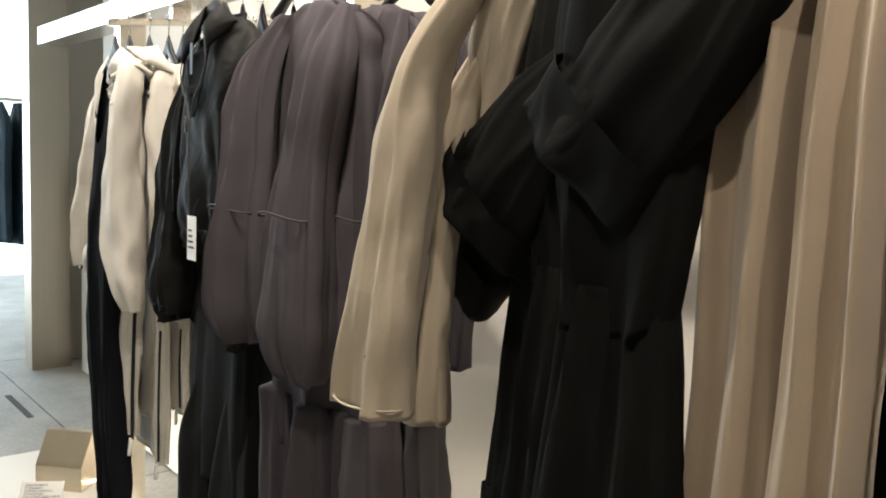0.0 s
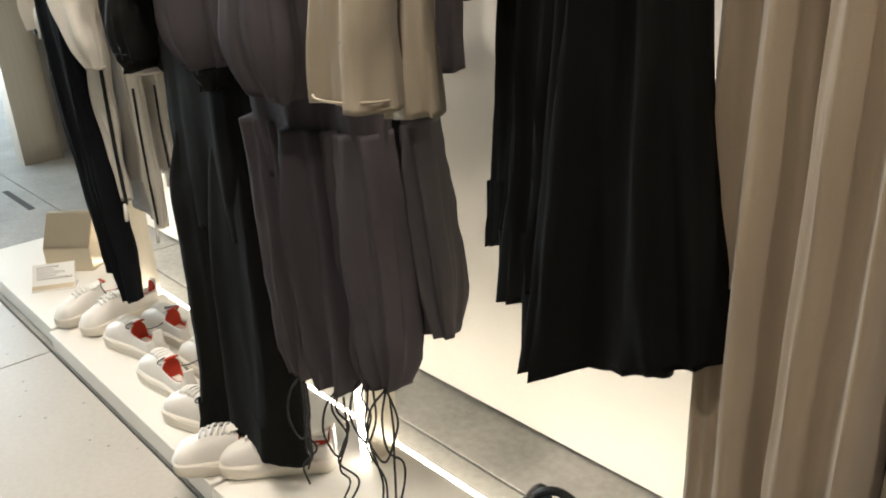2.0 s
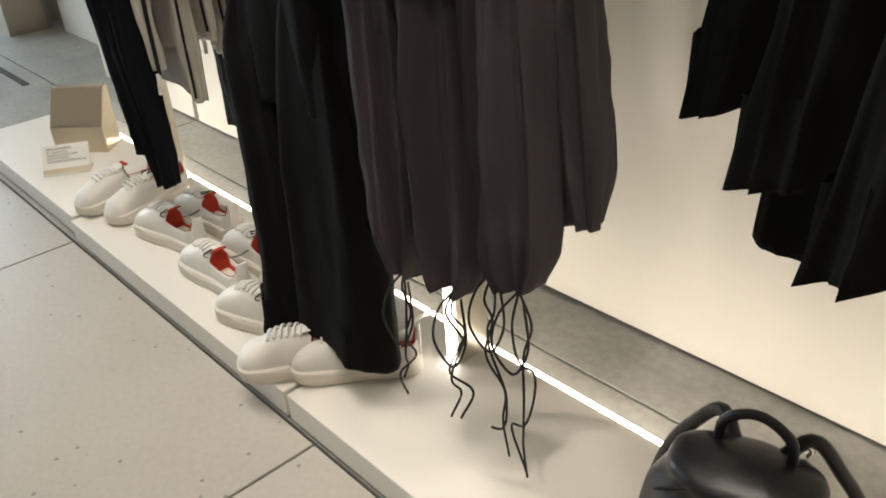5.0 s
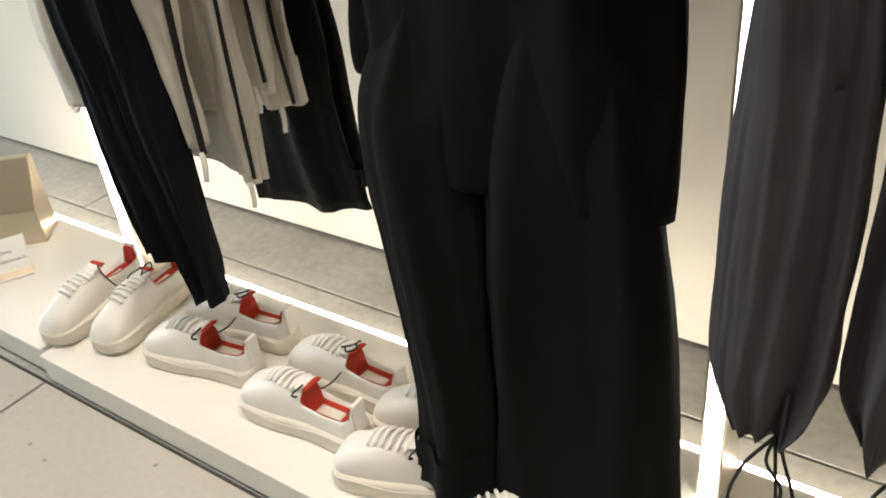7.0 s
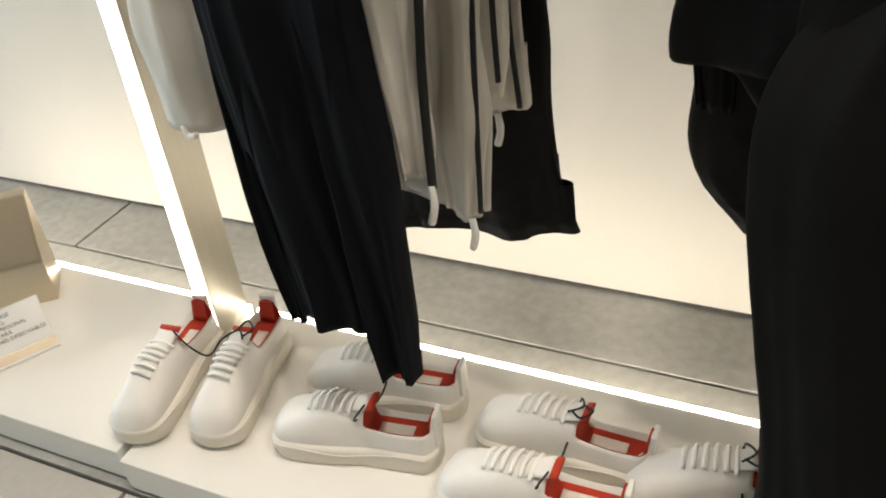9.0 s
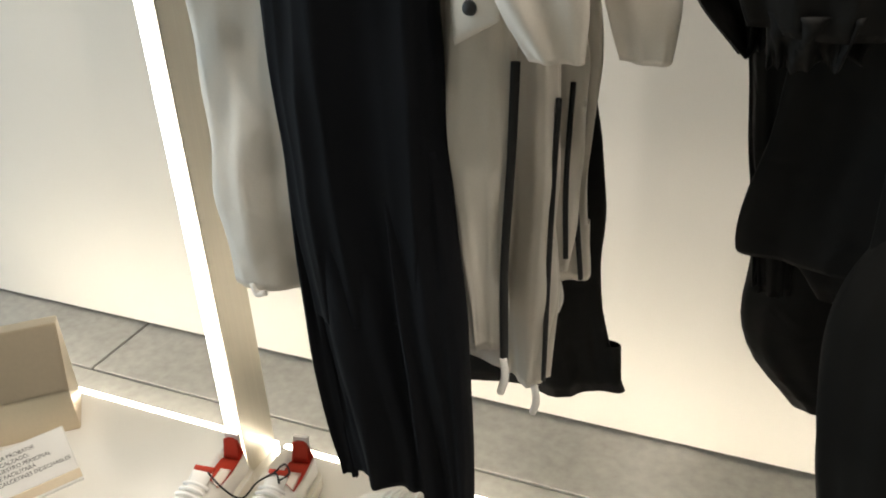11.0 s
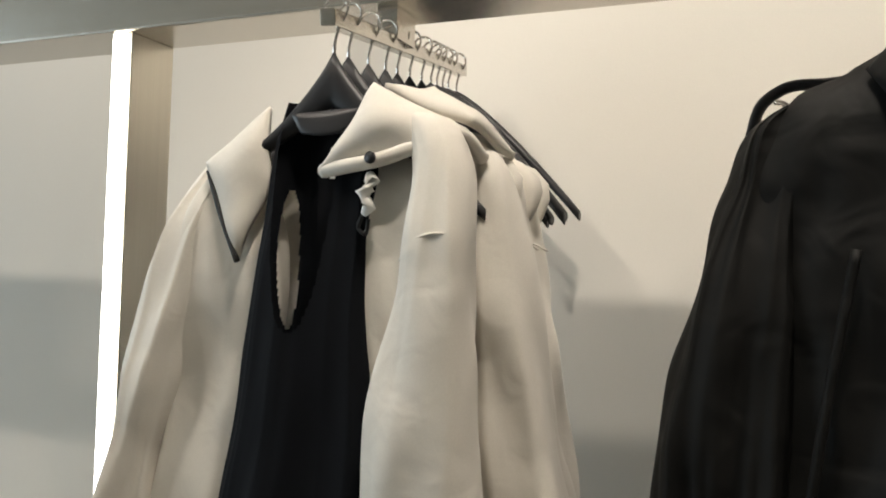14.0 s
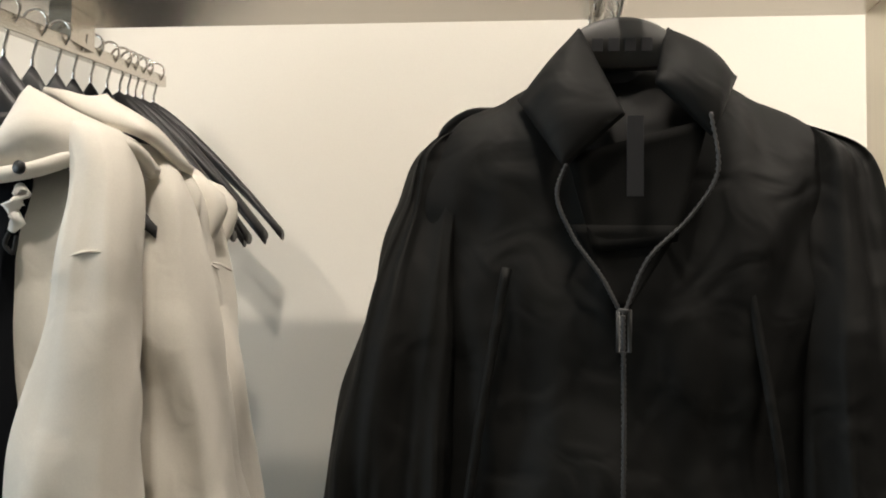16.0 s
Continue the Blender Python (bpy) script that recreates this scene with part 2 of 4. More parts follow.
# ---------------------------------------------------------------- setting
structure("wall_north", box(-4.85, 3.2, FLOOR_BACK, FLOOR_BACK + 0.2, 0.012, CEIL, 0), WALL, "warm white painted shop wall behind the rails", "wall")
structure("wall_shadow_gap", box(-4.85, 3.2, FLOOR_BACK + 0.012, FLOOR_BACK + 0.2, -0.05, 0.012, 0), JOINT, "dark shadow gap under the white wall", "wall")
# south and east walls are added out of view, to keep the sky light out
structure("wall_south", box(-10, 3.2, -4.7, -4.5, -0.05, CEIL, 0), WALL_DARK, "unseen taupe wall added to close the room on the south", "wall")
structure("wall_east", box(3.2, 3.4, -4.7, 1.74, -0.05, CEIL, 0), WALL_DARK, "unseen taupe wall added to close the room on the east", "wall")
structure("ceiling", box(-10, 3.4, -4.7, 3.6, CEIL, CEIL + 0.2, 0), WALL_DARK, "plain taupe shop ceiling", "ceiling")
structure("floor", box(-12, 3.4, -4.7, 3.6, -0.3, -0.012, 0), JOINT, "dark bed under the floor slabs", "floor")

# platform, in sections that butt against each other
PX = [(-4.3, -3.205, 0.735), (-3.185, -1.912, 0.72), (-1.898, -0.42, 0.72), (-0.41, 1.1, 0.72)]
PLAT_H, PLAT_BACK = 0.08, 1.16
for a, b, y0 in PX:
    th = thing("display_platform", "low white lacquered display platform along the wall", "platform", (0, 0, 0), group="platforms under the rails")
    part("top_board", box(a, b, y0, PLAT_BACK, 0.008, PLAT_H, 0.003), PLAT, th, smooth=False)
    part("plinth", box(a + 0.01, b - 0.01, y0 + 0.02, PLAT_BACK - 0.02, -0.012, 0.008, 0), JOINT, th, "dark recessed base", smooth=False)
    part("light_strip", box(a, b, PLAT_BACK + 0.001, PLAT_BACK + 0.012, 0.02, PLAT_H + 0.002, 0.001), LEDFLOOR, th, "glowing white light strip", smooth=False)

# upright posts with light strips, and the beam that they carry
POSTS = [-3.225, -1.705, -0.2, 1.3]
BY0, BY1, BZ0, BZ1 = 1.05, 1.165, 2.0, 2.08
for i, x in enumerate(POSTS):
    th = thing("rail_post", "satin steel upright post with a lit strip down its front", "post", (x, 1.1, 0), group="posts of the rail")
    for z0, z1 in ((PLAT_H, BZ0), (BZ1, CEIL)):
        part("profile", box(-0.02, 0.02, -0.036, 0.06, z0, z1, 0.002), POST, th, smooth=False)
        part("light_strip", box(-0.013, 0.013, -0.044, -0.0365, z0 + 0.002, z1 - 0.002, 0.001), LED, th, "glowing white light strip", smooth=False)
rail = thing("clothes_rail", "brushed steel box beam with hanging arms towards the wall", "rail", (0, 0, 0))
part("beam", box(-4.24, 1.22, BY0, BY1, BZ0, BZ1, 0.004), STEEL, rail, smooth=False)
ARMS = [(-1.47, 0.78), (-0.72, 0.7), (-0.42, 0.72), (0.5, 0.9)]
BAR_Z = 1.978
for x, y0 in ARMS:
    a = part("hanging_arm", box(x - 0.01, x + 0.01, y0, 1.47, BAR_Z - 0.01, BAR_Z + 0.01, 0.002), STEEL, rail, smooth=False)
    part("bracket", box(x - 0.016, x + 0.016, 1.07, 1.13, BAR_Z + 0.01, BZ0, 0.001), STEEL, a, smooth=False)


# two arms rise towards the wall, the first a little askew
bm = box(-0.01, 0.01, 0, 0.62, -0.01, 0.01, 0.002)
bmesh.ops.transform(bm, matrix=pose(-2.718, 0.86, 1.92, 8, 0, 7.4), verts=bm.verts)
a = part("hanging_arm", bm, STEEL, rail, smooth=False)
bm = box(-0.01, 0.01, 0, 0.6, -0.01, 0.01, 0.002)
bmesh.ops.transform(bm, matrix=pose(-2.055, 0.87, 1.944, 7, 0, 0), verts=bm.verts)
a2 = part("hanging_arm", bm, STEEL, rail, smooth=False)
part("bracket", box(-2.071, -2.039, 1.07, 1.13, 1.972, BZ0, 0.001), STEEL, a2, smooth=False)
part("bracket", box(-2.766, -2.734, 1.07, 1.13, 1.955, BZ0, 0.001), STEEL, a, smooth=False)

# ---------------------------------------------------------------- garments
def hanger_parts(parent, x, y, z, half=0.2, drop=0.085, power=1.6):
    """Hook on the arm and a black moulded shoulder piece; z: height of the arm."""
    r = 0.0165
    pts = [(x - r, y, z + 0.002)] + [(x + r * math.cos(a), y, z + 0.012 + r * math.sin(a)) for a in np.linspace(math.pi, -0.6, 9)] + [(x + 0.004, y, z - 0.012), (x, y, z - 0.03), (x, y, z - 0.065)]
    part("hook", wire(pts, 0.0021, 6), CHROME, parent, "bent chrome hook")
    rings = []
    for u in np.linspace(-1, 1, 25):
        zc = z - 0.062 - drop * abs(u) ** power + 0.01 * (1 - abs(u)) ** 3
        h = 0.0095 + 0.024 * (1 - abs(u)) ** 2.2
        d = 0.008 + 0.007 * abs(u) ** 3
        rings.append([(x + u * half, y + d * math.cos(t), zc + h * math.sin(t) - h * 0.6) for t in np.linspace(0, 2 * math.pi, 10, endpoint=False)])
    part("shoulder_bar", bm_grid(rings, True, True), PLASTIC, parent, "black moulded plastic")


STACK = "clothes on the hanging arms"


def loft(parent, name, m, keys, folds=0.1, k=4, seed=1, crease=0.004, label="", **more):
    return part(name, cloth(keys, folds, k, seed, crease, **more), m, parent, label)


def patch(corners, bulge=(0, 0, 0), thick=0.003, n=14, seed=0, ripple=0.003):
    """A curved piece of cloth between four corners, with thickness."""
    a, b, c, d = [Vector(p) for p in corners]
    nrm = (b - a).cross(d - a).normalized()
    bm = bmesh.new()
    sides = []
    for off in (0, thick):
        g = []
        for j in range(n):
            for i in range(n):
                u, v = i / (n - 1), j / (n - 1)
                p = a * (1 - u) * (1 - v) + b * u * (1 - v) + c * u * v + d * (1 - u) * v + Vector(bulge) * (16 * u * (1 - u) * v * (1 - v)) ** 0.7
                p = p + nrm * (off + ripple * noise.noise(p * 16 + Vector((seed, 0, 0))))
                g.append(bm.verts.new(p))
        sides.append(g)
    f, r = sides
    for j in range(n - 1):
        for i in range(n - 1):
            q = (j * n + i, j * n + i + 1, (j + 1) * n + i + 1, (j + 1) * n + i)
            bm.faces.new([f[t] for t in q])
            bm.faces.new([r[t] for t in reversed(q)])
    rim = [i for i in range(n)] + [j * n + n - 1 for j in range(1, n)] + [(n - 1) * n + i for i in range(n - 2, -1, -1)] + [j * n for j in range(n - 2, 0, -1)]
    for p, q in zip(rim, rim[1:] + rim[:1]):
        bm.faces.new((f[p], r[p], r[q], f[q]))
    return bm


# --- parkas and a jumpsuit on the first arm
def on_arm(y):
    """Place and height of the first arm above a hanger at y."""
    return -2.722 - 0.13 * (y - 0.88), 1.925 + 0.14 * (y - 0.88)


def button(parent, x, y, z):
    b = bmesh.new()
    bmesh.ops.create_cone(b, cap_ends=True, segments=14, radius1=0.009, radius2=0.007, depth=0.006)
    bmesh.ops.rotate(b, verts=b.verts, matrix=Matrix.Rotation(radians(90), 3, "X"))
    bmesh.ops.translate(b, verts=b.verts, vec=(x, y, z))
    part("button", b, PLASTIC, parent, "dark press button")


def right_sleeve(parent, dx, y, seed, wide=1.0):
    """Full sleeve that bends at the elbow and narrows to its cuff; dx: how far it stands out from the first one."""
    shape = [(-2.635, 0.05, 1.812, 0.004, 0.006, 0.1), (-2.60, 0.035, 1.80, 0.02, 0.025, 0.15), (-2.575, 0.015, 1.76, 0.03, 0.036, 0.25), (-2.567, 0, 1.69, 0.036, 0.042, 0.4), (-2.567, 0, 1.62, 0.042, 0.045, 0.55), (-2.58, 0, 1.457, 0.064, 0.05, 1.0), (-2.579, 0, 1.354, 0.075, 0.055, 1.2), (-2.56, 0, 1.22, 0.07, 0.052, 1.25), (-2.532, 0, 1.14, 0.052, 0.042, 1.2), (-2.508, 0.004, 1.065, 0.03, 0.028, 1.0)]
    keys = [(x + dx * f, y + dy, z - 0.3 * dx * f, a * wide, b) for x, dy, z, a, b, f in shape]
    sl = loft(parent, "sleeve", CREAM, keys, 0.07, 3, seed, 0.011, n=110, seg=72, hem=0.012, top_fold=0.15)
    sx = dx * 0.45
    part("armhole_seam", wire([(-2.603 + sx, y - 0.02, 1.64), (-2.575 + sx, y - 0.036, 1.664), (-2.545 + sx, y - 0.035, 1.668), (-2.531 + sx, y - 0.024, 1.66)], 0.0016, 5, 16), CREAM, sl)
    return sl


def parka_panel(parent, keys, seed, folds=0.07, crease=0.01, **more):
    return loft(parent, "front_panel", CREAM, keys, folds, 3, seed, crease, n=80, **more)


pk = thing("parka", "cream cotton hooded parka hung open over a dark jumpsuit", "parka", (0, 0, 0), group=STACK)
loft(pk, "back_panel", CREAM, [(-2.745, 0.965, 1.82, 0.06, 0.012), (-2.745, 0.965, 1.785, 0.13, 0.014), (-2.745, 0.965, 1.66, 0.17, 0.016), (-2.77, 0.965, 1.2, 0.18, 0.018), (-2.79, 0.965, 0.70, 0.18, 0.018)], 0.05, 5, 21, 0.006)
lp = parka_panel(pk, [(-2.868, 0.93, 1.78, 0.03, 0.012), (-2.872, 0.92, 1.72, 0.06, 0.025), (-2.89, 0.915, 1.5, 0.085, 0.03), (-2.92, 0.92, 1.2, 0.10, 0.035), (-2.935, 0.93, 0.9, 0.095, 0.035), (-2.955, 0.935, 0.68, 0.08, 0.032)], 22)
part("drawcord", wire([(-2.985, 0.905, 0.68), (-2.975, 0.90, 0.665), (-2.96, 0.90, 0.67)], 0.005, 6, 8), LACE, lp, "white cord end")
loft(pk, "sleeve", CREAM, [(-2.895, 0.93, 1.775, 0.025, 0.02), (-2.932, 0.915, 1.68, 0.04, 0.035), (-2.962, 0.90, 1.55, 0.045, 0.045), (-2.99, 0.89, 1.41, 0.042, 0.045), (-3.015, 0.885, 1.28, 0.036, 0.042), (-3.035, 0.885, 1.13, 0.025, 0.03)], 0.12, 3, 24, 0.010, n=80, seg=60)
flap = part("pocket_flap", patch([(-2.995, 0.872, 1.20), (-2.885, 0.866, 1.26), (-2.889, 0.862, 1.19), (-2.985, 0.865, 1.115)], (0, -0.012, 0), 0.004, 10, 3, 0.005), CREAM, pk)
button(pk, -2.978, 0.856, 1.14)
rp = parka_panel(pk, [(-2.64, 0.93, 1.79, 0.05, 0.015), (-2.637, 0.905, 1.72, 0.075, 0.025), (-2.625, 0.895, 1.6, 0.078, 0.03), (-2.605, 0.895, 1.45, 0.06, 0.032), (-2.605, 0.90, 1.2, 0.045, 0.03), (-2.608, 0.90, 0.9, 0.038, 0.025), (-2.612, 0.90, 0.645, 0.028, 0.022)], 23)
part("zip", wire([(-2.566, 0.888, 1.05), (-2.57, 0.886, 0.95), (-2.58, 0.886, 0.8), (-2.582, 0.886, 0.65)], 0.006, 6, 24), TAPE, rp, "black zip tape")
part("drawcord", wire([(-2.582, 0.882, 0.655), (-2.578, 0.878, 0.63), (-2.585, 0.878, 0.60)], 0.0055, 6, 8), LACE, rp, "white cord end")
part("pocket_flap", patch([(-2.632, 0.858, 1.18), (-2.565, 0.845, 1.15), (-2.568, 0.842, 1.105), (-2.622, 0.85, 1.075)], (0, -0.01, 0), 0.004, 10, 5, 0.004), CREAM, pk)
button(pk, -2.598, 0.836, 1.118)
part("placket", wire([(-2.70, 0.885, 1.68), (-2.672, 0.872, 1.56), (-2.65, 0.866, 1.45), (-2.644, 0.868, 1.3)], 0.0035, 6, 30), CREAM, rp)
right_sleeve(pk, 0.0, 0.855, 25)
hood = part("hood", patch([(-2.718, 0.868, 1.742), (-2.606, 0.868, 1.758), (-2.556, 0.915, 1.787), (-2.664, 0.895, 1.84)], (0.0, -0.028, 0.012), 0.012, 22, 4, 0.012), CREAM, pk, "folded cream hood")
part("hood_edge", wire([(-2.72, 0.866, 1.742), (-2.68, 0.852, 1.745), (-2.635, 0.85, 1.752), (-2.60, 0.862, 1.766), (-2.56, 0.89, 1.782), (-2.548, 0.93, 1.76)], 0.0085, 8, 30), CREAM, hood)
part("hood_fold", patch([(-2.664, 0.9, 1.838), (-2.56, 0.915, 1.79), (-2.53, 0.99, 1.77), (-2.64, 0.985, 1.85)], (0.01, 0, 0.02), 0.01, 16, 7, 0.012), CREAM, hood)
part("collar", patch([(-2.815, 0.90, 1.825), (-2.905, 0.895, 1.757), (-2.835, 0.868, 1.637), (-2.80, 0.88, 1.73)], (-0.005, -0.02, 0.006), 0.006, 18, 9, 0.009), CREAM, hood)
part("lapel_edge", wire([(-2.9, 0.888, 1.748), (-2.868, 0.872, 1.695), (-2.833, 0.862, 1.635)], 0.004, 6, 14), TAPE, hood, "black zip edge")
part("cord_stop", wire([(-2.645, 0.842, 1.752), (-2.646, 0.838, 1.752)], 0.007, 8), PLASTIC, hood, "dark eyelet")
part("toggle", wire([(-2.652, 0.853, 1.735), (-2.645, 0.846, 1.722), (-2.656, 0.844, 1.712), (-2.646, 0.844, 1.70), (-2.654, 0.846, 1.69)], [0.005, 0.009, 0.007, 0.009, 0.006, 0.008, 0.004], 8, 7), LACE, hood, "white cord toggle")
part("cord_loop", wire([(-2.654, 0.846, 1.692), (-2.66, 0.846, 1.675), (-2.652, 0.846, 1.668), (-2.648, 0.846, 1.685)], 0.0025, 6, 16), TAPE, hood, "black elastic loop")
ax, az = on_arm(0.93)
hanger_parts(pk, ax, 0.93, az, 0.19, 0.17, 0.9)

jp = thing("jumpsuit", "black navy jersey jumpsuit with scooped neck and long legs", "jumpsuit", (0, 0, 0), group=STACK)
bm = cloth([(-2.724, 0.892, 1.83, 0.058, 0.012), (-2.724, 0.882, 1.78, 0.066, 0.018), (-2.728, 0.872, 1.68, 0.07, 0.022), (-2.733, 0.864, 1.57, 0.078, 0.026), (-2.735, 0.858, 1.43, 0.092, 0.03), (-2.745, 0.857, 1.3, 0.104, 0.038), (-2.752, 0.86, 1.1, 0.112, 0.042), (-2.752, 0.865, 0.9, 0.113, 0.044), (-2.752, 0.875, 0.7, 0.105, 0.04)], 0.10, 5, 5, 0.004, n=230, seg=170, cap=False, top_fold=0.1)
gone = []
for f in bm.faces:
    c = f.calc_center_median()
    mid = 0.892 - (1.83 - c.z) * 0.1
    scoop = abs((c.x + 2.742) / 0.042) ** 2 + abs((c.z - 1.83) / 0.275) ** 2.6
    slit = ((c.x + 2.778) / 0.012) ** 2 + ((c.z - 1.64) / 0.085) ** 2
    if (c.y < mid and scoop < 1) or (c.y >= mid and slit < 1):
        gone.append(f)
bmesh.ops.delete(bm, geom=gone, context="FACES")
part("bodice", bm, NAVY, jp)
part("neck_label", box(-2.722, -2.713, 0.884, 0.8855, 1.735, 1.772, 0.0006), PAPER, jp, "small printed neck label", False)
loft(jp, "leg", NAVY, [(-2.79, 0.88, 0.95, 0.05, 0.03), (-2.785, 0.88, 0.8, 0.072, 0.042), (-2.775, 0.885, 0.6, 0.075, 0.045), (-2.765, 0.89, 0.48, 0.07, 0.042), (-2.76, 0.89, 0.385, 0.066, 0.038)], 0.12, 5, 9, 0.003)
loft(jp, "leg", NAVY, [(-2.69, 0.87, 0.95, 0.045, 0.03), (-2.68, 0.87, 0.8, 0.045, 0.04), (-2.67, 0.87, 0.6, 0.045, 0.042), (-2.664, 0.872, 0.42, 0.04, 0.036), (-2.662, 0.875, 0.305, 0.034, 0.03)], 0.12, 4, 12, 0.003)
loft(jp, "tie_end", NAVY, [(-2.85, 0.87, 1.0, 0.016, 0.014), (-2.852, 0.87, 0.7, 0.02, 0.016), (-2.848, 0.875, 0.5, 0.018, 0.014), (-2.838, 0.88, 0.37, 0.014, 0.012)], 0.1, 3, 4, 0.002, n=30, seg=16)
ax, az = on_arm(0.88)
hanger_parts(jp, ax, 0.885, az, 0.115, 0.10, 0.85)
part("hanger_yoke", patch([(ax - 0.05, 0.874, 1.812), (ax + 0.05, 0.874, 1.816), (ax + 0.03, 0.872, 1.79), (ax - 0.035, 0.872, 1.788)], (0, -0.004, -0.012), 0.006, 10), PLASTIC, jp, "grey plastic inner bar")

for i, (y, dx, hem, wide) in enumerate(((0.985, 0.07, 0.555, 0.76), (1.05, 0.066, 0.72, 0.6), (1.10, 0.06, 0.66, 0.5))):
    p2 = thing("parka", "cream cotton hooded parka packed behind the first one", "parka", (0, 0, 0), group=STACK)
    loft(p2, "back_panel", CREAM, [(-2.70, y + 0.01, 1.81, 0.05, 0.012), (-2.69, y + 0.01, 1.785, 0.12, 0.02), (-2.69, y, 1.66, 0.15, 0.022), (-2.69, y, 1.2, 0.15, 0.022), (-2.68, y, hem + 0.02, 0.13, 0.02)], 0.06, 5, 31 + i, 0.007)
    rp2 = parka_panel(p2, [(-2.60, y - 0.015, 1.78, 0.04, 0.015), (-2.60, y - 0.02, 1.6, 0.05, 0.022), (-2.585, y - 0.02, 1.2, 0.05, 0.024), (-2.575, y - 0.015, 0.98, 0.042 + 0.008 * i, 0.022), (-2.58, y - 0.012, hem, 0.03 + 0.014 * i, 0.02)], 35 + i)
    part("zip", wire([(-2.535, y - 0.03, 0.99), (-2.54, y - 0.032, 0.85), (-2.548 + 0.01 * i, y - 0.03, hem + 0.02)], 0.004, 6, 24), TAPE, rp2, "black zip tape")
    part("drawcord", wire([(-2.56, y - 0.034, hem + 0.01), (-2.556, y - 0.036, hem - 0.015), (-2.562, y - 0.034, hem - 0.04)], 0.0055, 6, 8), LACE, rp2, "white cord end")
    right_sleeve(p2, dx, y - 0.02, 41 + 3 * i, wide)
    ax, az = on_arm(y)
    hanger_parts(p2, ax, y + 0.01, az, 0.19, 0.18, 0.9)
for i, (y, hem, right) in enumerate(((1.17, 0.40, 0.0), (1.23, 0.43, -0.02))):
    bc = thing("coat", "long black nylon coat hanging behind the parkas", "coat", (0, 0, 0), group=STACK)
    bm = cloth([(-2.72, y, 1.80, 0.05, 0.015), (-2.715, y, 1.77, 0.085, 0.02), (-2.71, y, 1.5, 0.10, 0.024), (-2.695, y, 1.1, 0.12, 0.026), (-2.672 + right, y, 0.8, 0.152, 0.03), (-2.66 + right, y, 0.55, 0.15, 0.032), (-2.645 + right, y, hem, 0.168 - 0.012 * i, 0.034)], 0.10, 5, 43 + i, 0.007, hem=0.03)
    part("body", bm, BLACK, bc)
    ax, az = on_arm(y)
    hanger_parts(bc, ax, y, az, 0.2, 0.19, 0.9)
for i, y in enumerate((1.28, 1.315, 1.35, 1.385, 1.44)):
    ax, az = on_arm(y)
    th = thing("hanger", "empty black plastic hanger with a chrome hook", "hanger", (ax, y, 0), (5, -3, 7, -6, 3)[i], group="empty hangers on the arm")
    hanger_parts(th, 0, 0, az, 0.2 + 0.008 * i, 0.2, 1.35)

# --- black zip jacket, coats and wide trousers on the second arm
X2 = -2.055
zj = thing("zip_jacket", "black nylon zip jacket with stand collar and gathered hem", "jacket", (0, 0, 0), group=STACK)
body = loft(zj, "body", BLACK, [(X2 + 0.005, 0.95, 1.872, 0.06, 0.015), (X2 + 0.01, 0.945, 1.848, 0.105, 0.028), (X2 + 0.015, 0.94, 1.822, 0.16, 0.038), (X2 + 0.015, 0.935, 1.795, 0.195, 0.045), (X2 + 0.012, 0.93, 1.755, 0.212, 0.055), (X2 + 0.005, 0.92, 1.65, 0.205, 0.06), (X2, 0.915, 1.5, 0.19, 0.065), (X2, 0.912, 1.4, 0.185, 0.068), (X2, 0.915, 1.33, 0.165, 0.06)], 0.05, 6, 51, 0.014, n=120, seg=120, top_fold=0.25)
part("hem_band", cloth([(X2, 0.915, 1.345, 0.166, 0.06), (X2, 0.916, 1.32, 0.17, 0.064), (X2, 0.918, 1.295, 0.162, 0.058)], 0.12, 17, 5, 0.004, n=12, seg=140), BLACK, body, "gathered elastic hem")
for s in (-1, 1):
    sl = loft(zj, "sleeve", BLACK, [(X2 + 0.015 + s * 0.165, 0.935, 1.812, 0.006, 0.006), (X2 + 0.015 + s * 0.19, 0.932, 1.79, 0.03, 0.03), (X2 + 0.012 + s * 0.205, 0.925, 1.72, 0.042, 0.045), (X2 + s * 0.215, 0.91, 1.55, 0.05, 0.055), (X2 + s * 0.222, 0.895, 1.35, 0.062, 0.062), (X2 + s * 0.225, 0.885, 1.2, 0.07, 0.064), (X2 + s * 0.215, 0.885, 1.11, 0.052, 0.05)], 0.16, 4, 54 + s, 0.013, n=90, seg=80)
    part("cuff_band", cloth([(X2 + s * 0.215, 0.885, 1.125, 0.054, 0.052), (X2 + s * 0.213, 0.887, 1.085, 0.045, 0.043)], 0.16, 9, 5, 0.004, n=8), BLACK, sl)
    part("chest_seam", wire([(X2 + s * 0.11, 0.862, 1.66), (X2 + s * 0.135, 0.855, 1.5), (X2 + s * 0.15, 0.862, 1.38)], 0.005, 6, 24), BLACK, zj)
# stand collar, turned open: one flap falls further than the other
part("collar", patch([(X2 - 0.10, 0.905, 1.828), (X2 - 0.057, 0.842, 1.752), (X2 - 0.002, 0.846, 1.803), (X2 - 0.038, 0.90, 1.898)], (-0.012, -0.018, 0.008), 0.006, 20, -1, 0.004), BLACK, zj)
part("collar", patch([(X2 + 0.112, 0.905, 1.852), (X2 + 0.078, 0.842, 1.785), (X2 + 0.03, 0.85, 1.838), (X2 + 0.045, 0.90, 1.902)], (0.012, -0.018, 0.008), 0.006, 20, 1, 0.004), BLACK, zj)
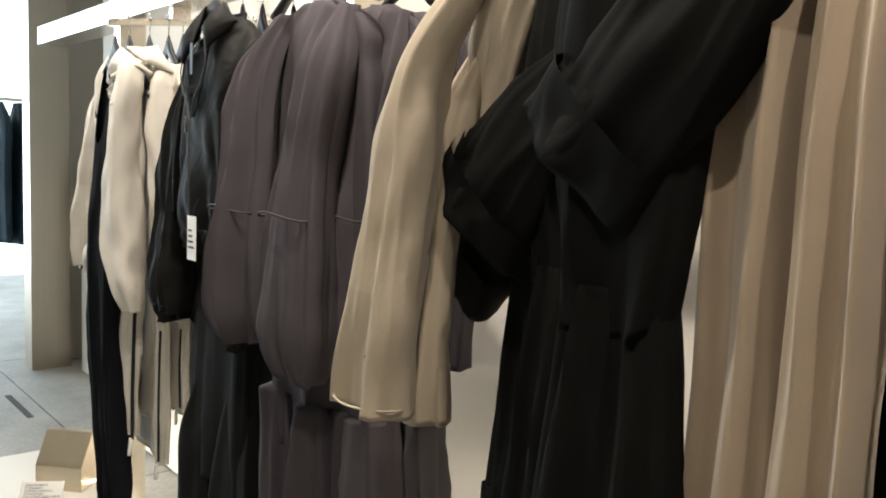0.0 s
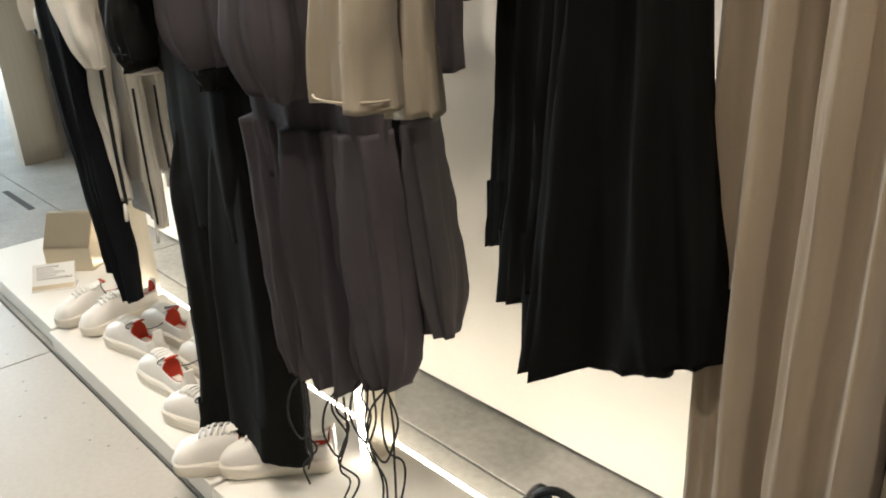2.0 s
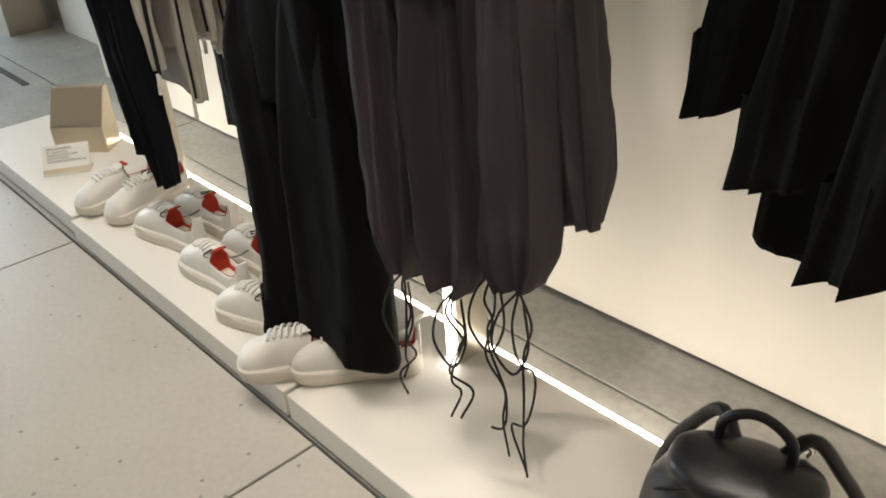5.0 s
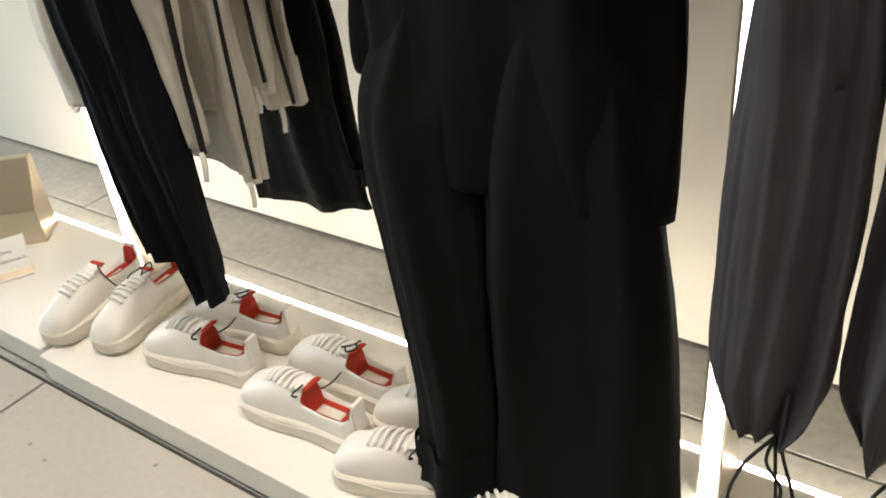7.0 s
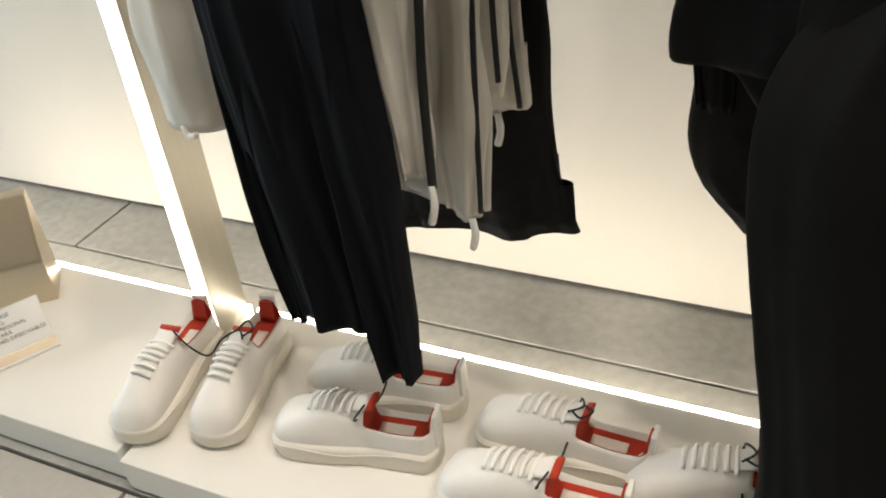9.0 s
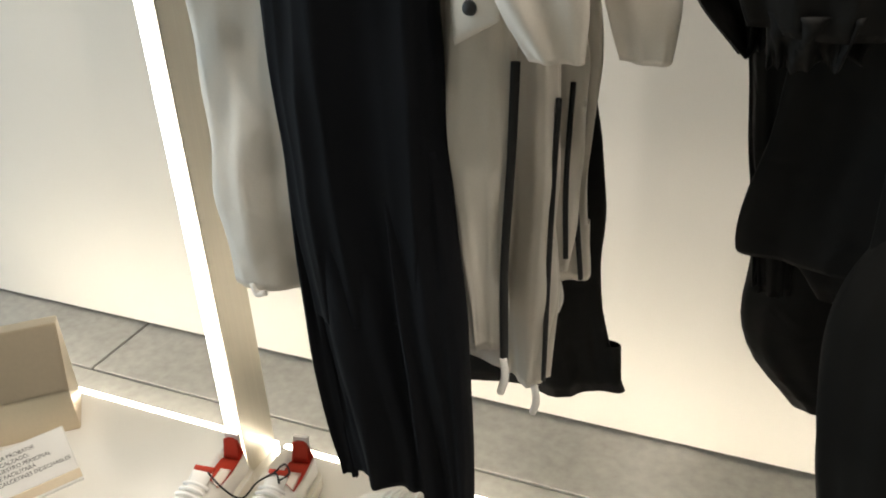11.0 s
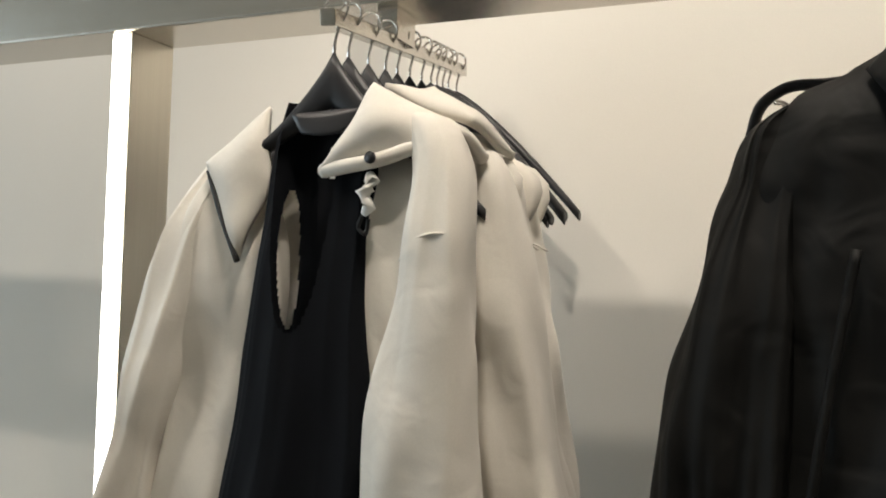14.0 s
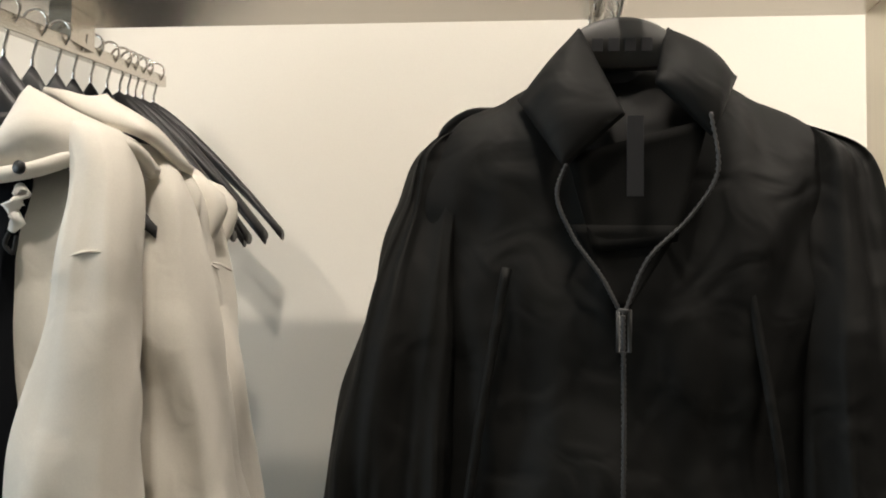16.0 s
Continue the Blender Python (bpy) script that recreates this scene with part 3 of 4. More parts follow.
part("collar_back", patch([(X2 - 0.05, 0.955, 1.83), (X2 + 0.06, 0.955, 1.83), (X2 + 0.05, 0.96, 1.885), (X2 - 0.042, 0.96, 1.885)], (0, 0.012, 0), 0.005, 12), TAPE, zj)
part("neck_opening", patch([(X2 - 0.055, 0.852, 1.765), (X2 + 0.075, 0.852, 1.80), (X2 + 0.045, 0.846, 1.685), (X2 - 0.03, 0.846, 1.675)], (0, 0.006, 0), 0.003, 12, 0, 0.001), SMOOTHBLACK, zj, "black lining inside the open neck")
part("neck_opening", patch([(X2 - 0.05, 0.8475, 1.70), (X2 + 0.05, 0.8475, 1.70), (X2 + 0.002, 0.845, 1.622), (X2 - 0.006, 0.845, 1.622)], (0, 0.003, 0), 0.003, 10, 0, 0.001), SMOOTHBLACK, zj, "black lining inside the open neck")
for edge in ([(-0.056, 1.756), (-0.064, 1.73), (-0.05, 1.69), (-0.022, 1.65), (-0.005, 1.618)], [(0.074, 1.803), (0.079, 1.745), (0.056, 1.708), (0.018, 1.668), (-0.003, 1.618)]):
    part("zip", wire([(X2 + u, 0.840, z) for u, z in edge], [0.0013 + 0.0012 * (i % 2) for i in range(70)], 6, 70), MARK, zj, "dark zip teeth")
part("loop_tape", box(X2 - 0.001, X2 + 0.014, 0.837, 0.8385, 1.725, 1.80, 0.0006), PLASTIC, zj, smooth=False)
part("zip", wire([(X2 - 0.004, 0.838, 1.618), (X2 - 0.003, 0.836, 1.5), (X2 - 0.004, 0.838, 1.4), (X2 - 0.004, 0.842, 1.30)], [0.0015 + 0.0012 * (i % 2) for i in range(120)], 6, 120), MARK, zj, "dark zip teeth")
part("zip_pull", wire([(X2 - 0.009, 0.83, 1.622), (X2 - 0.009, 0.829, 1.585), (X2 + 0.001, 0.829, 1.585), (X2 + 0.001, 0.83, 1.622), (X2 - 0.009, 0.83, 1.622)], 0.0022, 6), MARK, zj, "dark metal zip pull")
rings = []
for u in np.linspace(-0.999, 0.999, 21):
    h = 0.05 * math.sqrt(1 - u * u) ** 0.9 + 0.001
    rings.append([(X2 + 0.06 * u, 0.905 + d, 1.862 + z * h) for d, z in ((-0.009, 0), (-0.009, 0.9), (-0.005, 1), (0.005, 1), (0.009, 0.9), (0.009, 0))])
hg = part("hanger_neck", bm_grid(rings, True, True), GREYPLASTIC, zj, "dark grey moulded hanger top")
for bx in (-0.024, -0.008, 0.008, 0.024):
    part("print_bar", box(X2 + bx - 0.0055, X2 + bx + 0.0055, 0.8935, 0.8955, 1.876, 1.89, 0.0006), PLASTIC, hg, "plain printed bars", False)
hanger_parts(zj, X2, 0.93, 1.951, 0.16, 0.15, 0.8)
COATS2 = [(1.03, 0.74, 1.05, 0.18, 0.115), (1.12, 0.50, 0.70, 0.178, 0.06), (1.21, 0.62, 0.72, 0.17, 0.05)]
for i, (y, hem, cuff, w, bulge) in enumerate(COATS2):
    x = X2 - 0.015
    ct = thing("coat", "black nylon coat with rounded hem and full sleeves", "coat", (0, 0, 0), group=STACK)
    bm = cloth([(x, y, 1.85, 0.05, 0.012), (x, y, 1.81, 0.13, 0.025), (x, y, 1.75, w, 0.03), (x, y, 1.5, w * 1.04, 0.034), (x, y, 1.1, w * 1.15, 0.036), (x, y, 0.8, w * 1.28, 0.038), (x + 0.01, y, hem + 0.08, w * 1.28, 0.036), (x + 0.04, y, hem, w * 1.05, 0.03)], 0.10, 5, 61 + i, 0.008, hem=0.02)
    part("body", bm, BLACK, ct)
    for s in (-1, 1):
        loft(ct, "sleeve", BLACK, [(x + s * w * 0.9, y, 1.80, 0.005, 0.006), (x + s * w * 0.96, y, 1.775, 0.018, 0.02), (x + s * (w + 0.018), y - 0.01, 1.68, 0.026, 0.032), (x + s * (w + 0.034), y - 0.015, 1.45, 0.034, 0.036), (x + s * (w + 0.045), y - 0.02, 1.28, 0.038, 0.04), (x + s * (w + bulge), y - 0.025, 1.13, 0.042 if i == 0 else 0.03, 0.045), (x + s * (w + (0.07 if i == 0 else 0.025)), y - 0.02, cuff, 0.026 if i == 0 else 0.02, 0.025)], 0.16, 4, 64 + 3 * i + s, 0.010, n=80, seg=48, top_fold=0.2)
    hanger_parts(ct, X2, y, 1.945 + 0.12 * (y - 0.88), 0.15, 0.16, 0.65)
th = thing("hanger", "empty black plastic clip hanger behind the jackets", "hanger", (0, 0, 0), 0, group="empty hangers on the arm")
part("frame", wire([(-2.275, 1.23, 1.825), (-2.262, 1.23, 1.868), (-2.235, 1.23, 1.888), (-2.18, 1.23, 1.892), (-2.05, 1.23, 1.905)], 0.008, 8, 30), PLASTIC, th, "black plastic")
part("clip", wire([(-2.245, 1.215, 1.868), (-2.232, 1.21, 1.862), (-2.228, 1.215, 1.848), (-2.24, 1.215, 1.842)], 0.004, 8, 14), CHROME, th, "chrome clip")
part("hook", wire([(-2.07, 1.23, 1.905), (-2.07, 1.23, 1.96), (-2.055, 1.23, 1.99), (-2.04, 1.23, 1.985)], 0.002, 6, 14), CHROME, th, "bent chrome hook")

wt = thing("wide_trousers", "black wide crepe trousers reaching down over the sneakers", "trousers", (0, 0, 0), group=STACK)
loft(wt, "seat", SMOOTHBLACK, [(-2.0, 0.955, 1.40, 0.17, 0.035), (-1.98, 0.94, 1.2, 0.20, 0.05), (-1.96, 0.92, 1.0, 0.222, 0.055), (-1.962, 0.905, 0.72, 0.218, 0.05)], 0.10, 6, 52, 0.004, n=60, seg=90)
loft(wt, "leg", SMOOTHBLACK, [(-2.06, 0.92, 1.0, 0.06, 0.03), (-2.105, 0.905, 0.8, 0.10, 0.05), (-2.097, 0.895, 0.6, 0.10, 0.055), (-2.075, 0.88, 0.4, 0.086, 0.058), (-2.06, 0.865, 0.25, 0.084, 0.06), (-2.066, 0.855, 0.15, 0.09, 0.064)], 0.12, 4, 57, 0.004, n=80, hem=0.05)
loft(wt, "leg", SMOOTHBLACK, [(-1.87, 0.92, 1.0, 0.06, 0.03), (-1.875, 0.905, 0.8, 0.115, 0.05), (-1.86, 0.895, 0.6, 0.139, 0.058), (-1.848, 0.885, 0.4, 0.144, 0.062), (-1.84, 0.872, 0.175, 0.15, 0.068)], 0.10, 4, 58, 0.004, n=80, hem=0.02)
hanger_parts(wt, X2, 0.975, 1.956, 0.15, 0.16, 0.65)

# --- plum sweatshirts with drawstring trousers, arm at -1.47
for i, (x, y) in enumerate(((-1.47, 0.85), (-1.44, 0.95), (-1.42, 1.05))):
    th = thing("sweatshirt", "plum grey jersey sweatshirt with full gathered sleeves", "sweatshirt", (0, 0, 0), group=STACK)
    loft(th, "body", PURPLE, [(x, y, 1.83, 0.06, 0.02), (x, y, 1.79, 0.15, 0.035), (x, y, 1.70, 0.19, 0.05), (x, y, 1.4, 0.19, 0.055), (x, y, 1.14, 0.18, 0.055)], 0.16, 6, 71 + i, 0.003)
    for s, sx, cz in ((-1, -0.11, 1.17), (1, 0.1, 1.14)):
        for dz in (0,):
            sl = loft(th, "sleeve", PURPLE, [(x + s * 0.1, y - 0.02, 1.81, 0.03, 0.025), (x + s * 0.12, y - 0.06, 1.72, 0.055, 0.045), (x + sx, y - 0.09, 1.5, 0.068, 0.055), (x + sx - 0.01, y - 0.1, 1.3, 0.088, 0.068), (x + sx - 0.01, y - 0.1, cz + 0.04, 0.08, 0.06), (x + sx, y - 0.1, cz, 0.045, 0.04)], 0.26, 5, 75 + 3 * i + s, 0.003, seg=64, top_fold=0.7)
            part("seam", wire([(x + sx - 0.01 + 0.081 * math.cos(a), y - 0.098 + 0.066 * math.sin(a), 1.43 + 0.006 * math.sin(3 * a)) for a in np.linspace(3.3, 6.1, 16)], 0.0022, 5), PURPLE, sl)
    hanger_parts(th, x, y, BAR_Z, 0.18, drop=0.09)


def tie(th, x, y, z, seed, long=0.2):
    r = random.Random(seed)
    for q in range(2):
        p = [(x, y, z)]
        for s in range(1, 7):
            p.append((x + r.uniform(-0.025, 0.025) + 0.006 * q, y + r.uniform(-0.03, 0.01), z - long * s / 6 * r.uniform(0.8, 1.1)))
        part("drawstring", wire(p, 0.0024, 6, 40), TAPE, th, "thin black drawstring")
    part("drawstring", wire([(x, y, z), (x - 0.03, y - 0.02, z - 0.05), (x - 0.035, y - 0.03, z - 0.12), (x + 0.01, y - 0.03, z - 0.15), (x + 0.035, y - 0.02, z - 0.1), (x + 0.01, y, z - 0.02)], 0.0024, 6, 40), TAPE, th, "thin black drawstring")


for i, (xa, xb, y, m, ha, hb, w) in enumerate(((-1.59, -1.445, 0.86, PURPLE, 0.475, 0.50, 0.062), (-1.38, -1.325, 0.89, PURPLE, 0.55, 0.53, 0.05), (-1.37, -1.325, 1.0, GREYCLOTH, 0.62, 0.635, 0.048))):
    th = thing("drawstring_trousers", "plum grey jersey trousers with drawstring hems" if m is PURPLE else "slate grey jersey trousers with gathered hems", "trousers", (0, 0, 0), group=STACK)
    xm = (xa + xb) / 2
    loft(th, "seat", m, [(xm, y + 0.02, 1.35, abs(xb - xa) / 2 + w * 0.8, 0.04), (xm, y + 0.01, 1.1, abs(xb - xa) / 2 + w * 0.85, 0.055), (xm, y, 0.95, (abs(xb - xa) / 2 + w) * 0.85, 0.035)], 0.1, 6, 85 + i, 0.003, n=20)
    lean = 0.0 if i < 2 else 0.035
    for x, h in ((xa, ha), (xb, hb)):
        loft(th, "leg", m, [(x, y, 1.05, w * 1.0, 0.055), (x + lean * 0.5, y, 0.85, w * 1.1, 0.06), (x + lean * 0.55, y, h + 0.2, w * 1.12, 0.06), (x + lean, y, h + 0.06, w * 1.02, 0.055), (x + lean, y, h, w * (0.6 if i < 2 else 0.95), 0.04)], 0.2, 5, 88 + i + int(x * 37), 0.003, hem=0.02, top_fold=0.6)
        if i < 2:
            tie(th, x + 0.02, y - 0.02, h + 0.015, int(-x * 100), 0.30 if i == 0 else 0.38)

# --- beige overshirt and black dresses, arm at -0.72
ov = thing("overshirt", "beige cotton overshirt with wide straight sleeves", "overshirt", (0, 0, 0), group=STACK)
loft(ov, "body", BEIGE, [(-0.92, 0.85, 1.87, 0.04, 0.015), (-0.93, 0.85, 1.82, 0.07, 0.03), (-0.96, 0.85, 1.74, 0.06, 0.035), (-0.985, 0.86, 1.64, 0.04, 0.035), (-1.0, 0.87, 1.52, 0.02, 0.03)], 0.10, 5, 91, 0.008)
ovs = loft(ov, "sleeve", BEIGE, [(-0.985, 0.80, 1.80, 0.03, 0.03), (-1.025, 0.75, 1.68, 0.03, 0.045), (-1.038, 0.735, 1.52, 0.04, 0.05), (-1.052, 0.72, 1.343, 0.052, 0.055), (-1.075, 0.715, 1.155, 0.074, 0.055)], 0.14, 3, 92, 0.010, n=80, seg=64, hem=0.008)
loft(ov, "sleeve", BEIGE, [(-1.0, 0.86, 1.74, 0.012, 0.012), (-1.03, 0.82, 1.6, 0.025, 0.03), (-1.045, 0.80, 1.4, 0.032, 0.035), (-1.04, 0.785, 1.13, 0.05, 0.035)], 0.14, 3, 94, 0.008, seg=48)
part("cuff_hem", wire([(-1.074 + 0.074 * math.cos(a), 0.715 + 0.057 * math.sin(a), 1.172) for a in np.linspace(3.3, 6.2, 16)], 0.002, 5), BEIGE, ovs)
hanger_parts(ov, -0.92, 0.85, BAR_Z, 0.06, drop=0.05)
DRESSES = [(-0.655, 0.755, -0.565, 1.69), (-0.79, 0.85, -0.85, 1.60), (-0.93, 0.95, -1.0, 1.50)]
for i, (x, y, sx, sz) in enumerate(DRESSES):
    th = thing("dress", "black crepe dress with wide cuffed sleeves and gathered waist", "dress", (0, 0, 0), group=STACK)
    loft(th, "bodice", SMOOTHBLACK, [(x, y, 1.87, 0.05, 0.02), (x, y, 1.83, 0.09, 0.035), (x, y, 1.74, 0.105, 0.05), (x, y, 1.5, 0.095, 0.05), (x, y, 1.36, 0.075, 0.045)], 0.12, 5, 101 + i, 0.005)
    bm = cloth([(x, y, 1.40, 0.07, 0.04), (x, y, 1.34, 0.08, 0.045), (x - 0.005, y, 1.1, 0.11, 0.055), (x - 0.01, y, 0.90 + 0.02 * i, 0.14, 0.06)], 0.2, 6, 105 + i, 0.003, hem=0.015)
    for v in bm.verts:
        v.co.z += (v.co.x - x) * 0.42 * min(1.0, max(0.0, (1.15 - v.co.z) / 0.25))
    part("skirt", bm, SMOOTHBLACK, th)
    # wide sleeve that stands out sideways
    lean_out = Matrix.Translation((sx, y - 0.02, sz)) @ Matrix.Rotation(radians(44), 4, "Y")
    bm = cloth([(0, 0, 0.12, 0.05, 0.03), (0, 0, 0.02, 0.08, 0.05), (0, 0, -0.1, 0.095, 0.06), (0, 0, -0.2, 0.105, 0.055)], 0.14, 4, 107 + i, 0.006, n=36, hem=0.01)
    bmesh.ops.transform(bm, matrix=lean_out, verts=bm.verts)
    sl = part("sleeve", bm, SMOOTHBLACK, th)
    bm = cloth([(0, 0, -0.13, 0.107, 0.064), (0, 0, -0.206, 0.112, 0.06)], 0.1, 4, 107 + i, 0.004, n=12, hem=0.01, cap=False)
    bmesh.ops.transform(bm, matrix=lean_out, verts=bm.verts)
    part("cuff", bm, SMOOTHBLACK, sl, "turned-up cuff")
    hanger_parts(th, x, y, BAR_Z, 0.09, drop=0.05)
dl = loft(thing("trousers", "black crepe trousers hanging behind the dresses", "trousers", (0, 0, 0), group=STACK), "leg", SMOOTHBLACK, [(-0.86, 1.02, 1.4, 0.09, 0.05), (-0.87, 1.02, 1.1, 0.1, 0.055), (-0.88, 1.02, 0.72, 0.11, 0.055)], 0.14, 4, 119, 0.003)
# --- tan trousers and coats, arm at -0.42
for i, (xt, xb, y, w0, w1, hem, m, k) in enumerate(((-0.50, -0.52, 0.80, 0.055, 0.068, 0.60, TAN, 4), (-0.40, -0.42, 0.77, 0.035, 0.048, 0.50, TAN, 3), (-0.30, -0.32, 0.79, 0.04, 0.055, 0.45, BEIGE, 4), (-0.19, -0.2, 0.78, 0.05, 0.06, 0.42, TAN, 4))):
    th = thing("long_trousers", "tan wool wide trousers hanging in long soft folds", "trousers", (0, 0, 0), group=STACK)
    loft(th, "leg", m, [(xt, y, 1.86, w0, 0.03), (xt - 0.01, y, 1.7, w0 * 1.1, 0.045), ((xt + xb) / 2, y, 1.3, (w0 + w1) / 2, 0.055), (xb, y, 0.85, w1, 0.065), (xb - 0.005, y, hem, w1 * 1.05, 0.065)], 0.22, k, 111 + i, 0.003, top_fold=0.7)
    hanger_parts(th, xt, y, BAR_Z, 0.06, drop=0.01)
th = thing("long_trousers", "black crepe trousers between the tan ones", "trousers", (0, 0, 0), group=STACK)
loft(th, "leg", SMOOTHBLACK, [(-0.4, 0.9, 1.86, 0.06, 0.03), (-0.42, 0.9, 1.3, 0.09, 0.05), (-0.4, 0.9, 0.6, 0.12, 0.06)], 0.16, 4, 131, 0.003)
hanger_parts(th, -0.4, 0.9, BAR_Z, 0.06, drop=0.01)
# swing tag on the jacket
tg = thing("swing_tag", "white cardboard price tag on a loop", "tag", (0, 0, 0))
part("card", box(-2.06, -2.01, 0.835, 0.837, 1.27, 1.38, 0.0008), PAPER, tg, smooth=False)
part("loop", wire([(-2.16 + 0.125, 0.837, 1.375), (-2.16 + 0.128, 0.85, 1.42), (-2.16 + 0.13, 0.88, 1.44)], 0.0012, 5, 10), TAPE, tg)
for i in range(4):
    part("print_bar", box(-2.16 + 0.11, -2.16 + 0.14 - 0.004 * i, 0.8335, 0.8348, 1.30 + 0.014 * i, 1.305 + 0.014 * i, 0), INK, tg, "plain printed bars", False)

# ---------------------------------------------------------------- sneakers
def outline(s):
    """Half width of a shoe at s, 0 heel to 1 toe."""
    return 0.036 * min(1, (s / 0.06) ** 0.5) * (1 if s < 0.4 else 1 + 0.42 * math.sin((s - 0.4) / 0.6 * math.pi * 0.62)) * (1 if s < 0.86 else max(0.0, 1 - ((s - 0.86) / 0.14) ** 2.4) ** 0.5)


def sneaker(seed):
    L = 0.305
    th = thing("sneaker", "white leather sneaker with thick rubber sole and red lining", "sneaker", group="sneakers on the platform")
    st = [0.0, 0.01, 0.03, 0.07] + list(np.linspace(0.12, 0.86, 18)) + [0.9, 0.94, 0.97, 0.99, 0.998]
    # sole
    rings = []
    for z, g in ((0.0, -0.002), (0.004, 0.005), (0.034, 0.008), (0.043, 0.004)):
        ring = [(s * L, outline(max(s, 0.004)) + g, z + (0.012 * max(0, s - 0.8) / 0.2 if z < 0.01 else 0)) for s in st]
        ring += [(s * L, -(outline(max(s, 0.004)) + g) * (0.86 if s > 0.4 else 1), z + (0.012 * max(0, s - 0.8) / 0.2 if z < 0.01 else 0)) for s in reversed(st)]
        rings.append(ring)
    part("sole", bm_grid(rings, True, True), RUBBER, th)
    # upper with the foot opening
    def top(s):
        return 0.038 + (0.075 - 0.012 * math.sin(s / 0.42 * math.pi) if s < 0.42 else 0.075 * max(0.0, 1 - ((s - 0.42) / 0.58)) ** 0.8 * 0.92 + 0.024 * (1 - max(0, (s - 0.9) / 0.1) ** 2) * min(1, (s - 0.42) / 0.2))
    def section(s, well):
        w, h = outline(max(s, 0.01)) - 0.001, top(s)
        pts = []
        m = 21
        for i in range(m):
            u = i / (m - 1) * 2 - 1
            a = abs(u)
            y = math.copysign(w * (1 - 0.28 * max(0, 1 - a) ** 0.5 if a > 0.5 else 0), u)
            th_ = (1 - a) * math.pi / 2
            y = w * math.copysign(math.cos(th_) ** 0.75, u) * (1 if u > 0 else 0.9)
            z = 0.034 + (h - 0.034) * math.sin(th_) ** 0.7
            if well and 0.03 < s < 0.40 and abs(y) < 0.78 * w:
                z = max(0.056, z - 0.07 * min(1, (s - 0.03) / 0.012) * min(1, (0.40 - s) / 0.03))
            pts.append((s * L, y, z))
        return pts
    ss = [0.012, 0.029, 0.043, 0.055] + list(np.linspace(0.07, 0.36, 12)) + [0.375, 0.389, 0.401, 0.43] + list(np.linspace(0.48, 0.9, 14)) + [0.94, 0.97, 0.985, 0.993]
    bm = bmesh.new()
    g = [[bm.verts.new(p) for p in section(s, True)] for s in ss]
    for a, b in zip(g, g[1:]):
        for i in range(len(a) - 1):
            bm.faces.new((a[i], a[i + 1], b[i + 1], b[i]))
    bm.faces.new(g[0])
    up = part("upper", bm, LEATHER, th)
    bm = bmesh.new()
    sl = [s for s in ss if 0.028 < s < 0.402]
    g = [[bm.verts.new(Vector(p) + Vector((0, 0, 0.0025))) for p in section(s, True)[4:17]] for s in sl]
    for a, b in zip(g, g[1:]):
        for i in range(len(a) - 1):
            bm.faces.new((a[i], a[i + 1], b[i + 1], b[i]))
    part("lining", bm, RED, th, "red textile lining")
    part("insole", patch([(0.045, -0.011, 0.061), (0.045, 0.011, 0.061), (0.105, 0.013, 0.061), (0.105, -0.011, 0.061)], (0, 0, 0.001), 0.003, 6, 1, 0.0), RUBBER, th, "pale insole")
    part("heel_lining", patch([(0.012, -0.015, 0.108), (0.012, 0.015, 0.108), (0.019, 0.018, 0.066), (0.019, -0.018, 0.066)], (-0.003, 0, 0.008), 0.004, 8, 1, 0.0), RED, th, "red textile heel lining")
    part("sole_seam", wire([(q * L, (outline(max(q, 0.004)) + 0.0085) * sgn * (0.86 if sgn < 0 and q > 0.4 else 1), 0.036 + 0.006 * math.sin(q * 9)) for sgn, qs in ((1, np.linspace(0.05, 0.97, 26)), (-1, np.linspace(0.97, 0.05, 26))) for q in qs], 0.0012, 5), LEATHER, th)
    part("tongue", patch([(0.115, -0.02, 0.122), (0.115, 0.022, 0.122), (0.2, 0.018, 0.092), (0.2, -0.016, 0.092)], (0, 0, 0.007), 0.003, 10, 1, 0.001), LEATHER, th)
    part("tongue_lining", patch([(0.105, -0.02, 0.124), (0.105, 0.022, 0.124), (0.118, 0.022, 0.121), (0.118, -0.02, 0.121)], (0, 0, 0.004), 0.004, 6, 1, 0.0), RED, th, "red tongue edge")
    for i in range(6):
        s = 0.46 + 0.05 * i
        z = top(s) + 0.006
        w = 0.027 - 0.001 * i
        part("lace", wire([(s * L, -w, z - 0.006), (s * L + 0.003, -w * 0.4, z + 0.002), (s * L + 0.005, w * 0.4, z + 0.002), (s * L + 0.006, w, z - 0.006)], 0.0038, 6, 10), LACE, th, "flat white lace")
    part("heel_tab", box(-0.002, 0.006, -0.016, 0.016, 0.05, 0.118, 0.002), LEATHER, th, smooth=False)
    part("toe_seam", wire([(0.66 * L, -0.038, 0.05), (0.72 * L, -0.02, 0.075), (0.74 * L, 0.0, 0.08), (0.72 * L, 0.022, 0.075), (0.66 * L, 0.042, 0.05)], 0.0014, 5, 20), RUBBER, th)
    return th


first = sneaker(1)
TOP = PLAT_H
